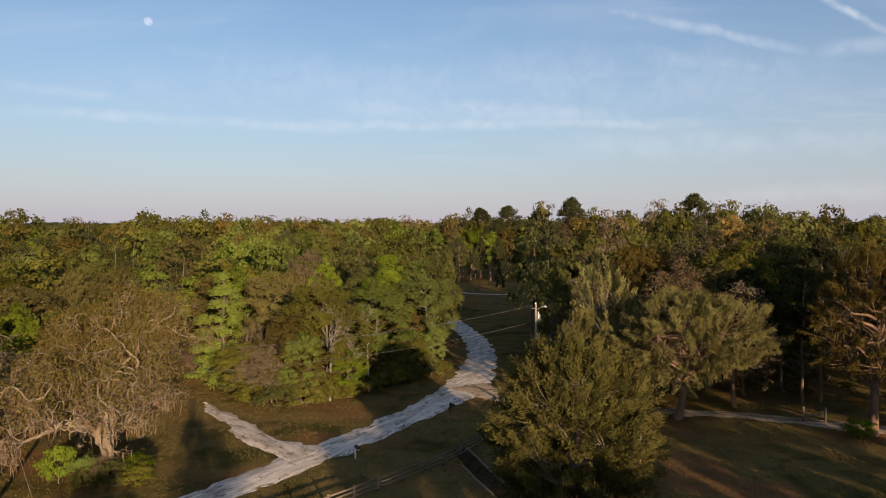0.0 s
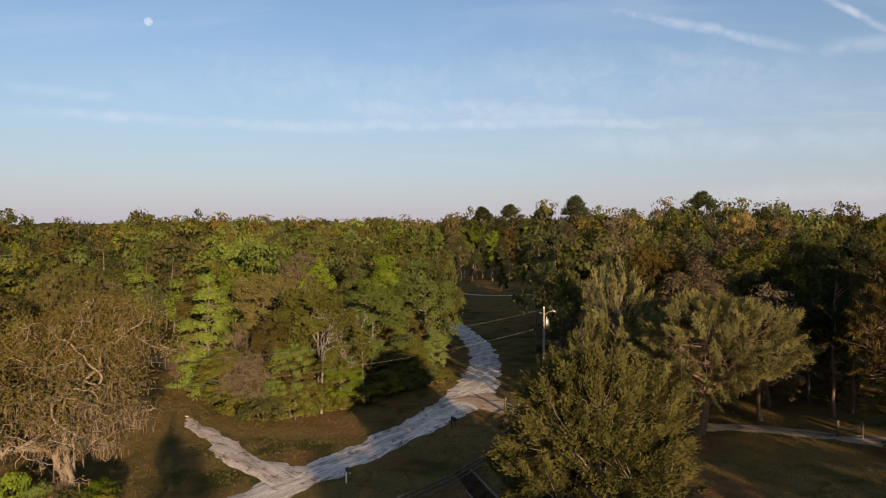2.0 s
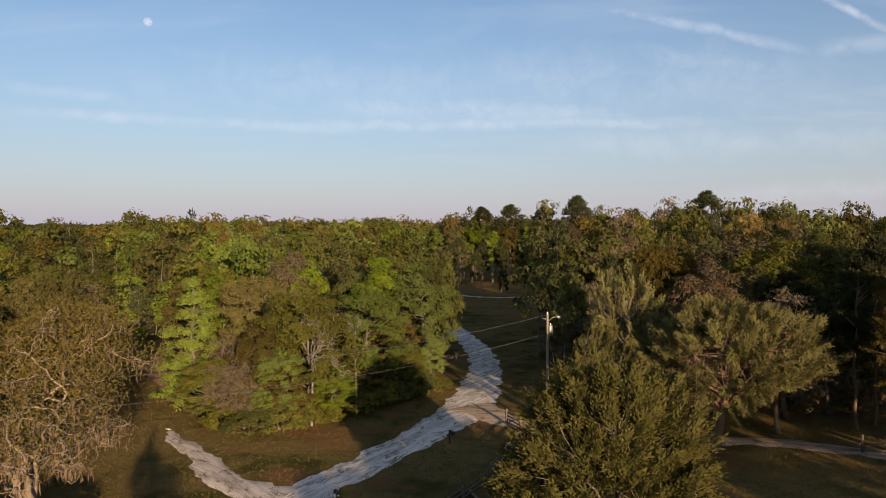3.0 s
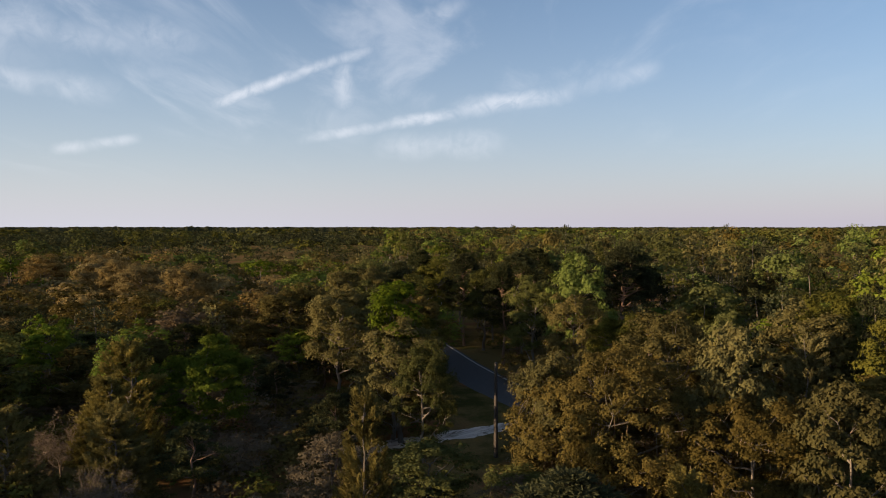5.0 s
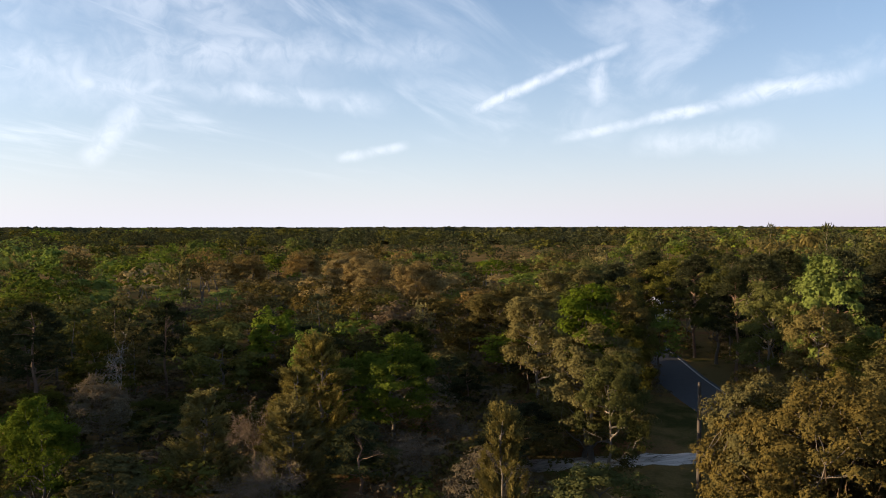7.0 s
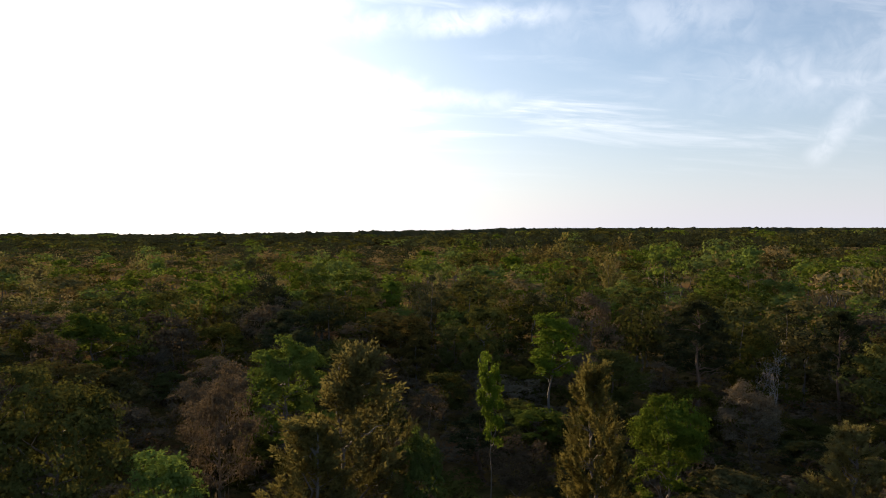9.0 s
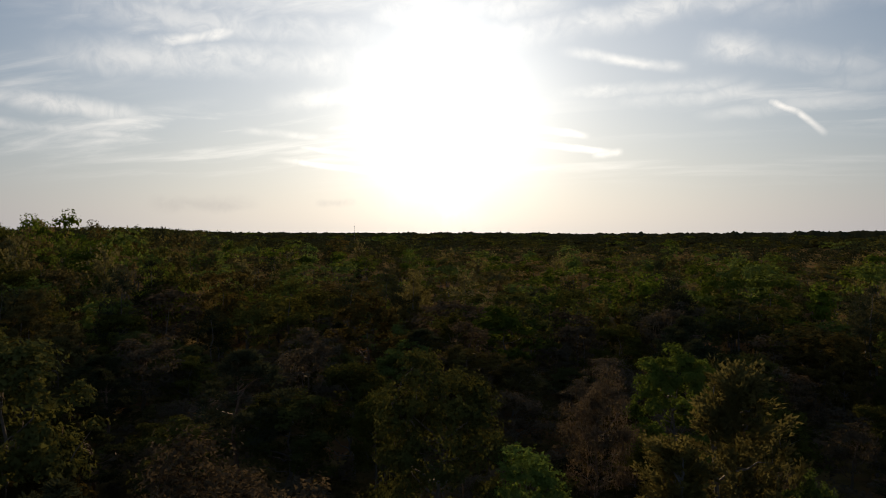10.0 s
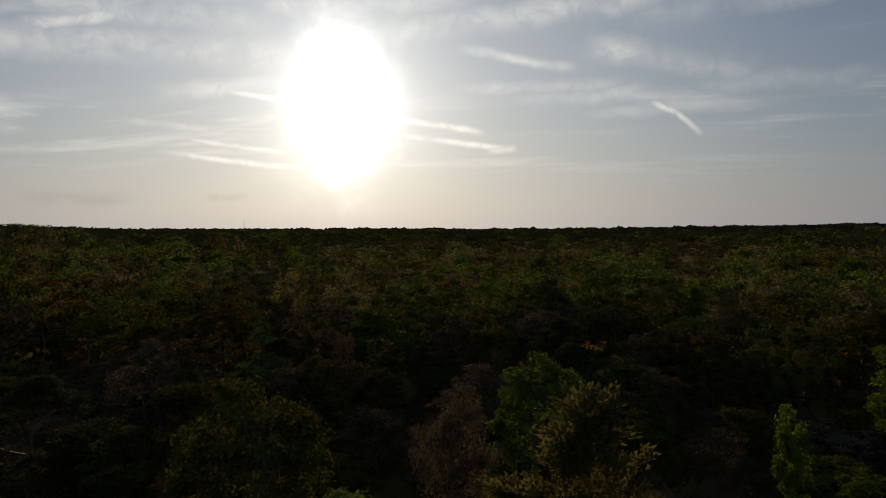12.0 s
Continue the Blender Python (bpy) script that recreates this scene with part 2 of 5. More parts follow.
BARK = {
    "grey": bark_material("bark_grey", (0.050, 0.041, 0.033), (0.190, 0.160, 0.130)),
    "pale": bark_material("bark_pale", (0.070, 0.053, 0.040), (0.290, 0.225, 0.170)),
    "pine": bark_material("bark_pine", (0.070, 0.042, 0.028), (0.220, 0.135, 0.090)),
    "twig": bark_material("bark_twig", (0.064, 0.045, 0.030), (0.190, 0.138, 0.086)),
    "white": bark_material("bark_white", (0.110, 0.098, 0.088), (0.250, 0.222, 0.198)),
}
MOSS = leaf_material("hanging_moss", (0.080, 0.060, 0.038), (0.200, 0.150, 0.096), (0.17, 0.12, 0.075), 0.15)

# ---- mesh making ----
def mesh_of(name, verts, quads, *materials, index=None):
    me = bpy.data.meshes.new(name)
    verts, quads = np.asarray(verts, np.float32).reshape(-1, 3), np.asarray(quads, np.int32)
    sides = quads.shape[1]
    me.vertices.add(len(verts))
    me.vertices.foreach_set("co", verts.ravel())
    me.loops.add(quads.size)
    me.loops.foreach_set("vertex_index", quads.ravel())
    me.polygons.add(len(quads))
    me.polygons.foreach_set("loop_start", np.arange(0, quads.size, sides, dtype=np.int32))
    for m in materials:
        me.materials.append(m)
    if index is not None:
        me.polygons.foreach_set("material_index", np.asarray(index, np.int32))
    me.update(calc_edges=True)
    return me


class Quads:
    def __init__(self):
        self.v, self.q, self.n = [], [], 0

    def take(self, v, q):
        self.v.append(v)
        self.q.append(np.asarray(q) + self.n)
        self.n += len(v)

    def tube(self, pts, radii, sides):
        pts, radii = np.asarray(pts, float), np.asarray(radii, float)
        ahead = np.gradient(pts, axis=0)
        ahead /= np.linalg.norm(ahead, axis=1, keepdims=True) + 1e-9
        side = np.cross(ahead, (0.31, 0.17, 0.93) if abs(ahead[:, 2]).mean() < 0.8 else (0.95, 0.2, 0.1))
        side /= np.linalg.norm(side, axis=1, keepdims=True) + 1e-9
        other = np.cross(ahead, side)
        a = np.linspace(0, 2 * np.pi, sides, endpoint=False)
        flute = np.ones((len(pts), sides))
        if sides >= 10:
            flute += 0.13 * np.sin(a * 3 + np.arange(len(pts))[:, None] * 0.35) + 0.08 * np.sin(a * 5 + 1 + np.arange(len(pts))[:, None] * 0.8)
        ring = pts[:, None] + (radii[:, None] * flute)[:, :, None] * (np.cos(a)[None, :, None] * side[:, None] + np.sin(a)[None, :, None] * other[:, None])
        n = len(pts)
        i = np.arange(n - 1)[:, None] * sides + np.arange(sides)
        j = np.arange(n - 1)[:, None] * sides + (np.arange(sides) + 1) % sides
        self.take(ring.reshape(-1, 3), np.stack([i, j, j + sides, i + sides], -1).reshape(-1, 4))

    def blades(self, at, along, width, rng):
        """Leaves: pointed quads from at, along a vector."""
        n = len(at)
        side = np.cross(along, rng.normal(size=(n, 3)))
        side *= (width / (np.linalg.norm(side, axis=1) + 1e-9))[:, None]
        bend = rng.normal(size=(n, 3)) * np.linalg.norm(along, axis=1, keepdims=True) * 0.08
        v = np.stack([at, at + along * 0.45 + side + bend, at + along, at + along * 0.45 - side + bend], 1)
        self.take(v.reshape(-1, 3), np.arange(4 * n).reshape(-1, 4))

    def leaves(self, at, along, face, width, rng):
        """Small leaf sprays, three-cornered, that lie along a vector and face another. Not to be mixed with the rest."""
        n, long = len(at), np.linalg.norm(along, axis=1, keepdims=True)
        side = np.cross(face, along)
        side *= (width / (np.linalg.norm(side, axis=1) + 1e-9))[:, None]
        skew = rng.uniform(-0.4, 0.4, (n, 1))
        lift = face * long * rng.uniform(-0.12, 0.12, (n, 1))
        v = np.stack([at - along * 0.45 - side * 0.6, at + along * 0.55 + side * skew + lift, at - along * (0.3 + 0.3 * skew) + side], 1)
        self.take(v.reshape(-1, 3), np.arange(3 * n).reshape(-1, 3))

    def box(self, lo, hi):
        x0, y0, z0 = lo
        x1, y1, z1 = hi
        v = np.array([(x0, y0, z0), (x1, y0, z0), (x1, y1, z0), (x0, y1, z0), (x0, y0, z1), (x1, y0, z1), (x1, y1, z1), (x0, y1, z1)])
        self.take(v, [(3, 2, 1, 0), (4, 5, 6, 7), (0, 1, 5, 4), (1, 2, 6, 5), (2, 3, 7, 6), (3, 0, 4, 7)])

    def arrays(self):
        return np.concatenate(self.v), np.concatenate(self.q)

    def mesh(self, name, *materials):
        return mesh_of(name, *self.arrays(), *materials)


def part(name, quads, mat_, parent, label=""):
    ob = new(name, quads.mesh(name, mat_))
    ob.parent = parent
    return tagged(ob, label)


# ---- trees ----
def unit(v):
    return v / (np.linalg.norm(v, axis=-1, keepdims=True) + 1e-9)


def curve_of(a, b, sag, rng, n=6, wobble=0.06):
    """A bent line from a to b that leaves a on the side of sag."""
    t = np.linspace(0, 1, n)[:, None]
    c = (a + b) / 2 + sag
    line = (1 - t) ** 2 * a + 2 * t * (1 - t) * c + t**2 * b
    size = np.linalg.norm(b - a) * wobble
    jog = rng.normal(size=(n, 3)) * size
    jog[0] = jog[-1] = 0
    return line + jog


def crown_spots(rng, n, shape, r, z0, z1):
    """Where the leaf clumps of a crown sit, and the way out of the crown there."""
    way = unit(rng.normal(size=(n, 3)))
    floor_ = -0.85 if shape == "live" else -0.6
    way[:, 2] = np.where(way[:, 2] < floor_, -way[:, 2], way[:, 2])
    waves = rng.normal(size=(5, 3)) * 2.2
    lumps = 1 + 0.30 * np.sin(way @ waves.T + rng.uniform(0, 6, 5)).mean(1) * 1.6
    lumps = np.clip(lumps, 0.6, 1.10)
    q = (rng.uniform(0.30, 1, n) ** 0.42) * lumps
    z1, r = z1 - 0.045 * (z1 - z0), r * 0.92
    mid, tall = (z0 + z1) / 2, (z1 - z0) / 2
    p = way * q[:, None] * (r, r, tall) + (0, 0, mid)
    if shape in ("cone", "layer"):
        h = rng.uniform(0, 1, n) ** 1.25
        if shape == "layer":
            h = np.clip((np.round(h * 7) + rng.normal(size=n) * 0.16) / 7, 0, 1)
        a = rng.uniform(0, 2 * np.pi, n)
        far = r * (1 - h) ** 0.65 * rng.uniform(0.30, 1, n) ** 0.6 * (1 + 0.25 * np.sin(a * 3 + h * 9)) + 0.15
        p = np.stack([np.cos(a) * far, np.sin(a) * far, z0 + h * (z1 - z0) - far * 0.12], 1)
        way = unit(np.stack([np.cos(a), np.sin(a), 0.35 + 0 * a], 1))
    elif shape == "vase":
        h = (p[:, 2] - z0) / (z1 - z0)
        p[:, :2] *= (0.55 + 0.6 * np.clip(h, 0, 1))[:, None]
    elif shape == "pine":
        h = rng.uniform(0, 1, n) ** 0.8
        a = rng.uniform(0, 2 * np.pi, n)
        far = r * np.sin(np.clip(0.25 + h * 0.75, 0, 1) * np.pi) ** 0.7 * rng.uniform(0.25, 1, n) ** 0.55
        p = np.stack([np.cos(a) * far, np.sin(a) * far, z0 + h * (z1 - z0)], 1)
        way = unit(np.stack([np.cos(a), np.sin(a), 0.6 + 0 * a], 1))
    return p, way


def tree_parts(seed, tall, r, low, shape="round", clumps=90, leaves=60, leaf=0.24, puff=0.75, rise=0.5, slim=0.5, girth=0.2,
               limbs=14, moss=0, lean=0.0, twigs=2, trunk_sides=8, stray=0.28):
    """Trunk, limbs, leaves and moss of a tree that stands at the origin. low: where the crown begins."""
    rng = np.random.default_rng(seed)
    trunk, limb, crown, hang, boughs = Quads(), Quads(), Quads(), Quads(), []
    top = np.array([lean * tall * 0.4, rng.normal() * 0.03 * tall, tall * (0.93 if shape in ("cone", "layer", "pine") else 0.72)])
    line = curve_of(np.zeros(3), top, np.array([rng.normal() * 0.03 * tall, rng.normal() * 0.03 * tall, 0]), rng, 9, 0.012)
    line[0] = 0
    thick = girth * (1 - np.linspace(0, 1, 9) * 0.86)
    thick[0] *= 1.22
    trunk.tube(line, thick, trunk_sides)
    spots, out = crown_spots(rng, clumps, shape, r, low, tall)
    spots[:, :2] += np.interp(spots[:, 2], line[:, 2], line[:, 0])[:, None] * (1, 0)
    picked = rng.permutation(clumps)[:limbs]
    knots = [line[3:]]
    for k in picked:
        b = spots[k] * 0.96
        flat_far = np.hypot(*(b[:2] - line[-1, :2]))
        z = np.clip(b[2] - flat_far * rise - rng.uniform(0, 0.1) * tall, low * 0.75, top[2] * 0.97)
        a = np.array([np.interp(z, line[:, 2], line[:, 0]), np.interp(z, line[:, 2], line[:, 1]), z])
        bend = np.array([0, 0, -0.12 if rise > 0.3 else 0.12]) * np.linalg.norm(b - a)
        c = curve_of(a, b, bend, rng, 6, 0.05)
        boughs.append(Quads())
        boughs[-1].tube(c, np.linspace(girth * 0.42, girth * 0.07, 6), 5)
        knots.append(c[2:])
    knots = np.concatenate(knots)
    for k in range(0, clumps, twigs) if twigs else ():
        d = np.linalg.norm(knots - spots[k], axis=1) + (knots[:, 2] > spots[k, 2]) * 2
        a = knots[d.argmin()]
        trunk.tube(curve_of(a, spots[k], np.array([0, 0, 0.05]), rng, 3, 0.05), np.linspace(girth * 0.10, girth * 0.03, 3), 3)
    many = np.maximum(3, (leaves * rng.uniform(0.5, 1.5, clumps)).astype(int))
    which = np.repeat(np.arange(clumps), many)
    size = puff * np.sqrt(many / leaves)[which] * rng.uniform(0.8, 1.2, clumps)[which]
    way = unit(rng.normal(size=(len(which), 3)))
    if shape in ("live", "cone"):
        plume = unit(out * (0.85 if shape == "live" else 0.8) + (0, 0, 0.45 if shape == "live" else 0.7) + rng.normal(size=out.shape) * 0.34)[which]
        off = plume * (rng.uniform(-1.0, 1.15, len(which)) * size * (1.0 if shape == "live" else 1.35))[:, None] + way * (size * rng.uniform(0.1, 0.62, len(which)))[:, None]
        go, face = unit(plume + way * 0.7), unit(out[which] * 0.7 + way * 0.8 + (0, 0, 0.3))
    elif shape == "pine":
        off = way * (size * rng.uniform(0.4, 1.0, len(which)))[:, None] * (1, 1, 0.6)
        go, face = unit(way + (0, 0, 0.35)), unit(rng.normal(size=way.shape) * 0.7 + (0, 0, 0.8))
    else:
        way[:, 2] = np.where(way[:, 2] < -0.35, -way[:, 2], way[:, 2])
        bumps = 1 + 0.22 * np.sin(way * 5.0 + spots[which] * 3.0).sum(1)
        off = way * (size * bumps * rng.uniform(0.62, 1.06, len(which)))[:, None] * (1, 1, 0.74)
        face = unit(way * 0.9 + out[which] * 0.5 + (0, 0, 0.20) + rng.normal(size=way.shape) * stray)
        go = unit(np.cross(face, rng.normal(size=way.shape)) + way * 0.25)
    scale = leaf * rng.uniform(0.6, 1.4, len(which))
    crown.leaves(spots[which] + off, go * scale[:, None], face, scale * slim * 0.6, rng)
    if moss:
        root = knots[rng.integers(0, len(knots), moss)] + rng.normal(size=(moss, 3)) * (0.6, 0.6, 0.35)
        long = rng.uniform(0.25, 1.0, moss)
        hang.blades(root, np.stack([rng.normal(size=moss) * 0.08, rng.normal(size=moss) * 0.08, -long], 1), 0.02 + 0.02 * rng.random(moss), rng)
    return trunk, boughs, crown, hang


def grown_parts(seed, tall, spread, girth, fork, levels=5, leaves=5000, leaf=0.16, moss=5000, droop=0.0, fuzz=1500, steeps=(1.9, 0.12, 1.5, 0.35, 1.1, 0.2), strand=0.8):
    """An old spreading tree whose limbs fork again and again: trunk, limbs, leaves, moss."""
    rng = np.random.default_rng(seed)
    trunk, crown, hang, stems = Quads(), Quads(), Quads(), []
    tips, boughs = [], []

    def grow(p, d, long, thick, level):
        n = 6
        pts = [p]
        for i in range(n):
            flat = unit(np.array([p[0], p[1], 0.0]) + 1e-3)
            pull = flat * 0.10 + np.array([0, 0, 0.10 if level < 2 else -droop])
            over = (pts[-1][2] > tall * 0.95) * np.array([0, 0, -0.5])
            under = (pts[-1][2] < 3.2) * np.array([0, 0, 0.7])
            d = unit(d + pull + over + under + rng.normal(size=3) * (0.42 + 0.04 * level))
            pts.append(pts[-1] + d * long / n)
        pts = np.array(pts)
        stems[-1].tube(pts, np.linspace(thick, thick * 0.55, n + 1), 7 if level < 2 else 5 if level < 4 else 3)
        boughs.append((pts, level))
        if level >= levels:
            tips.append((pts[-1], d))
            return
        kids = 2 if level == 0 else rng.integers(2, 4)
        for k in range(kids):
            tilt = unit(rng.normal(size=3) + (0, 0, 0.15))
            e = unit(d * 1.0 + tilt * rng.uniform(0.65, 1.05))
            grow(pts[-1], e, long * rng.uniform(0.62, 0.86), thick * 0.64, level + 1)
        for k in range(1 + (level == 1)) if level >= 1 else ():
            e = unit(d * 0.5 + unit(rng.normal(size=3)))
            grow(pts[rng.integers(2, 5)], e, long * rng.uniform(0.5, 0.7), thick * 0.40, level + 1)

    base = np.array([[0, 0, 0], [0.05, 0.02, fork * 0.35], [0.1, -0.05, fork * 0.7], [0.15, 0, fork]])
    trunk.tube(base, [girth * 1.45, girth * 1.08, girth * 0.95, girth * 0.9], 12)
    many = 6 if levels > 4 else 5
    for k in range(many):
        a = 2 * np.pi * k / many + rng.uniform(-0.3, 0.3)
        steep = steeps[k]
        stems.append(Quads())
        grow(base[3] - (0, 0, rng.uniform(0, 0.3) * fork), unit(np.array([np.cos(a), np.sin(a), steep])), spread * 0.42, girth * (0.50 if steep > 1 else 0.36), 0)
    thin = np.concatenate([b for b, level in boughs if level >= 3])
    at = thin[rng.integers(0, len(thin), leaves)] + rng.normal(size=(leaves, 3)) * (0.50, 0.50, 0.34) + (0, 0, 0.22)
    high = np.clip((at[:, 2] - tall * 0.34) / (tall * 0.5), 0.03, 1)
    at = at[rng.random(leaves) < high]
    face = unit(rng.normal(size=at.shape) * 0.8 + (0, 0, 0.7))
    if len(at):
        crown.leaves(at, unit(np.cross(face, rng.normal(size=at.shape))) * leaf * rng.uniform(0.6, 1.5, len(at))[:, None], face, leaf * 0.4 * np.ones(len(at)), rng)
    twig = thin[rng.integers(0, len(thin), fuzz)]
    crown_twig = unit(twig * (1, 1, 0.3) * 0.3 + rng.normal(size=twig.shape) * 2.0)
    trunk.blades(twig, crown_twig * rng.uniform(0.4, 1.2, len(twig))[:, None], 0.013 * np.ones(len(twig)), rng)
    mid = np.concatenate([b for b, level in boughs if level >= 2])
    root = mid[rng.integers(0, len(mid), moss)] + rng.normal(size=(moss, 3)) * (0.15, 0.15, 0.05)
    long = rng.uniform(0.25, 1.0, moss) ** 2 * strand
    hang.blades(root, np.stack([rng.normal(size=moss) * 0.10, rng.normal(size=moss) * 0.10, -long], 1), 0.022 + 0.03 * rng.random(moss), rng)
    return trunk, stems, crown, hang


def tree_thing(name, made, leaf, bark, label, category="tree", group="", split=False):
    """A tree as a thing: an Empty at its foot, with its trunk, crown and moss, and each great limb by itself if split."""
    ob = tagged(new(name), label, category, group)
    trunk, boughs, crown, hang = made
    if split:
        for q in boughs:
            part("limb", q, bark, ob)
    else:
        for q in boughs:
            trunk.take(*q.arrays())
    part("trunk", trunk, bark, ob)
    if crown.n:
        part("crown", crown, leaf, ob)
    if hang.n:
        tagged(part("moss", hang, MOSS, ob, "grey hanging moss"), kind="stuff")
    return ob


STOCK = {}


NAMES = {"oak": "oak_tree", "live": "live_oak", "pine": "pine_tree", "shrub": "shrub", "thicket": "shrub", "snag": "dead_tree", "poplar": "poplar_tree"}


def stock(key, leaf, bark, label, group, *made):
    """Puts the models of a kind of tree in store; the first use of a model stands for itself, the rest are copies."""
    STOCK[key] = [[m, LEAF[leaf], BARK[bark], label, group, None, 0] for m in made]


COUNT = {"n": 0}
PLANTED = []


def plant(key, x, y, tall, wide, turn=None, model=None, label=""):
    """Stands a tree of a kind at a place; tall and wide in metres (wide: the crown's half width)."""
    COUNT["n"] += 1
    PLANTED.append((key, x, y, tall, wide))
    k = COUNT["n"]
    rows = STOCK[key]
    row = rows[(k * 7 + int(abs(x * 3 + y * 5))) % len(rows) if model is None else model]
    made = row[0]
    if row[5] is None:
        row[5] = tree_thing(NAMES.get(key.replace("wood_", ""), "tree"), made["quads"], row[1], row[2], row[3], category="shrub" if key in ("shrub", "thicket") else "tree", group=row[4])
        ob = row[5]
    else:
        ob = copy_thing(row[5], Matrix())
    s, v = wide / made["wide"], tall / made["tall"]
    m = pose(x, y, -0.25 if key in ("shrub", "thicket") else 0, 0, 0, (k * 137.5) % 360 if turn is None else turn) @ Matrix.Diagonal((s, s, v, 1))
    ob.matrix_basis = m
    if label:
        tagged(ob, label)
    return ob


def model(tall, wide, quads):
    return {"tall": tall, "wide": wide, "quads": quads}


def leafy(seed, tall, r, low, **more):
    return model(tall, r, tree_parts(seed, tall, r, low, **more))


GROUP = "trees of the woods"


def two_grades(key, leaf, bark, label, seeds, tall, r, low, clumps, leaves, size, **more):
    """A kind of tree in full leaf detail, and a plainer grade of it for the depth of the woods."""
    stock(key, leaf, bark, label, GROUP, *(leafy(s, tall, r, low, clumps=clumps, leaves=leaves, leaf=size, **more) for s in seeds))
    plain = dict(more, moss=more.get("moss", 0) // 3, limbs=8, twigs=4, trunk_sides=6)
    stock("wood_" + key, leaf, bark, label, GROUP, *(leafy(s + 500, tall, r, low, clumps=int(clumps * 0.75), leaves=int(leaves * 0.5), leaf=size * 1.45, **plain) for s in seeds))


two_grades("oak", "oak", "grey", "green spring oak standing in mixed woodland", (11, 12, 13), 13, 4.4, 1.4, 100, 300, 0.185, puff=0.85, slim=0.8, girth=0.24, moss=40)
two_grades("fresh", "fresh", "grey", "bright fresh-green young hardwood tree in leaf", (21, 22), 13, 4.0, 0.9, 130, 260, 0.18, puff=0.68, slim=0.8, girth=0.20)
two_grades("olive", "olive", "grey", "olive-green woodland tree with a loose rounded crown", (31, 32, 33), 12, 4.2, 1.2, 140, 230, 0.175, puff=0.68, slim=0.75, girth=0.22, moss=90)
two_grades("dull", "dull", "twig", "brownish half-leafed tree with mossy twigs", (41, 42), 12, 4.2, 1.4, 130, 110, 0.20, puff=0.80, slim=0.6, girth=0.22, moss=450, twigs=1)
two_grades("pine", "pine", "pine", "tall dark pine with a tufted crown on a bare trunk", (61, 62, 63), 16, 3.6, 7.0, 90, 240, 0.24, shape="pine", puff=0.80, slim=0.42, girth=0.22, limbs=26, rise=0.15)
two_grades("gold", "yellow", "grey", "tan and olive tree with soft pointed boughs", (81, 82, 83), 11, 3.2, 1.5, 230, 130, 0.16, shape="cone", puff=0.45, slim=0.7, girth=0.16, rise=0.25, limbs=20)
two_grades("rust", "rust", "twig", "rust-brown tree in its first spring leaf", (91, 92), 13, 4.6, 2.0, 120, 190, 0.22, puff=0.90, slim=0.75, girth=0.22)
two_grades("poplar", "bush", "grey", "slender lime-green tree with new leaves", (101, 102), 13, 2.2, 5.0, 70, 120, 0.20, shape="vase", puff=0.55, slim=0.8, girth=0.14)
stock("live", "live", "grey", "live oak with rising grey-green sprays of leaves", GROUP,
      *(leafy(s, 12, 5.0, 1.4, shape="live", clumps=190, leaves=120, leaf=0.23, puff=0.66, slim=0.5, girth=0.30, moss=420, rise=0.7) for s in (51, 52)))
stock("layer", "fresh", "grey", "bright green tree with its boughs in level layers", GROUP,
      *(leafy(s, 13, 4.2, 1.2, shape="layer", clumps=150, leaves=130, leaf=0.23, puff=0.62, slim=0.8, girth=0.20, rise=0.05, limbs=24) for s in (71, 72)))
stock("twiggy", "dull", "twig", "leafless twiggy tree with reddish grey branches", GROUP,
      *(model(11, 3.4, grown_parts(s, 11, 6.4, 0.13, 3.0, 4, 700, 0.14, 0, fuzz=2200)) for s in (111, 112)))
stock("snag", "dull", "white", "dead bare tree with bleached white branches", GROUP,
      model(9, 1.6, grown_parts(121, 9, 4.0, 0.09, 4.2, 3, 0, 0.1, 0, fuzz=160, steeps=(7, 3.4, 5, 3, 4))))
stock("shrub", "bush", "grey", "bright green shrub with fresh leaves", "shrubs at the wood's edge",
      leafy(131, 3.2, 1.8, 0.2, clumps=48, leaves=90, leaf=0.15, puff=0.42, slim=0.8, girth=0.05, limbs=8),
      leafy(132, 2.6, 1.8, 0.1, clumps=48, leaves=90, leaf=0.15, puff=0.42, slim=0.8, girth=0.05, limbs=8))
stock("thicket", "oak", "grey", "dark green undergrowth at the foot of the trees", "shrubs at the wood's edge",
      leafy(133, 3.2, 2.2, 0.1, clumps=50, leaves=80, leaf=0.17, puff=0.50, slim=0.8, girth=0.05, limbs=8),
      leafy(134, 2.6, 2.2, 0.1, clumps=50, leaves=80, leaf=0.17, puff=0.50, slim=0.8, girth=0.05, limbs=8))


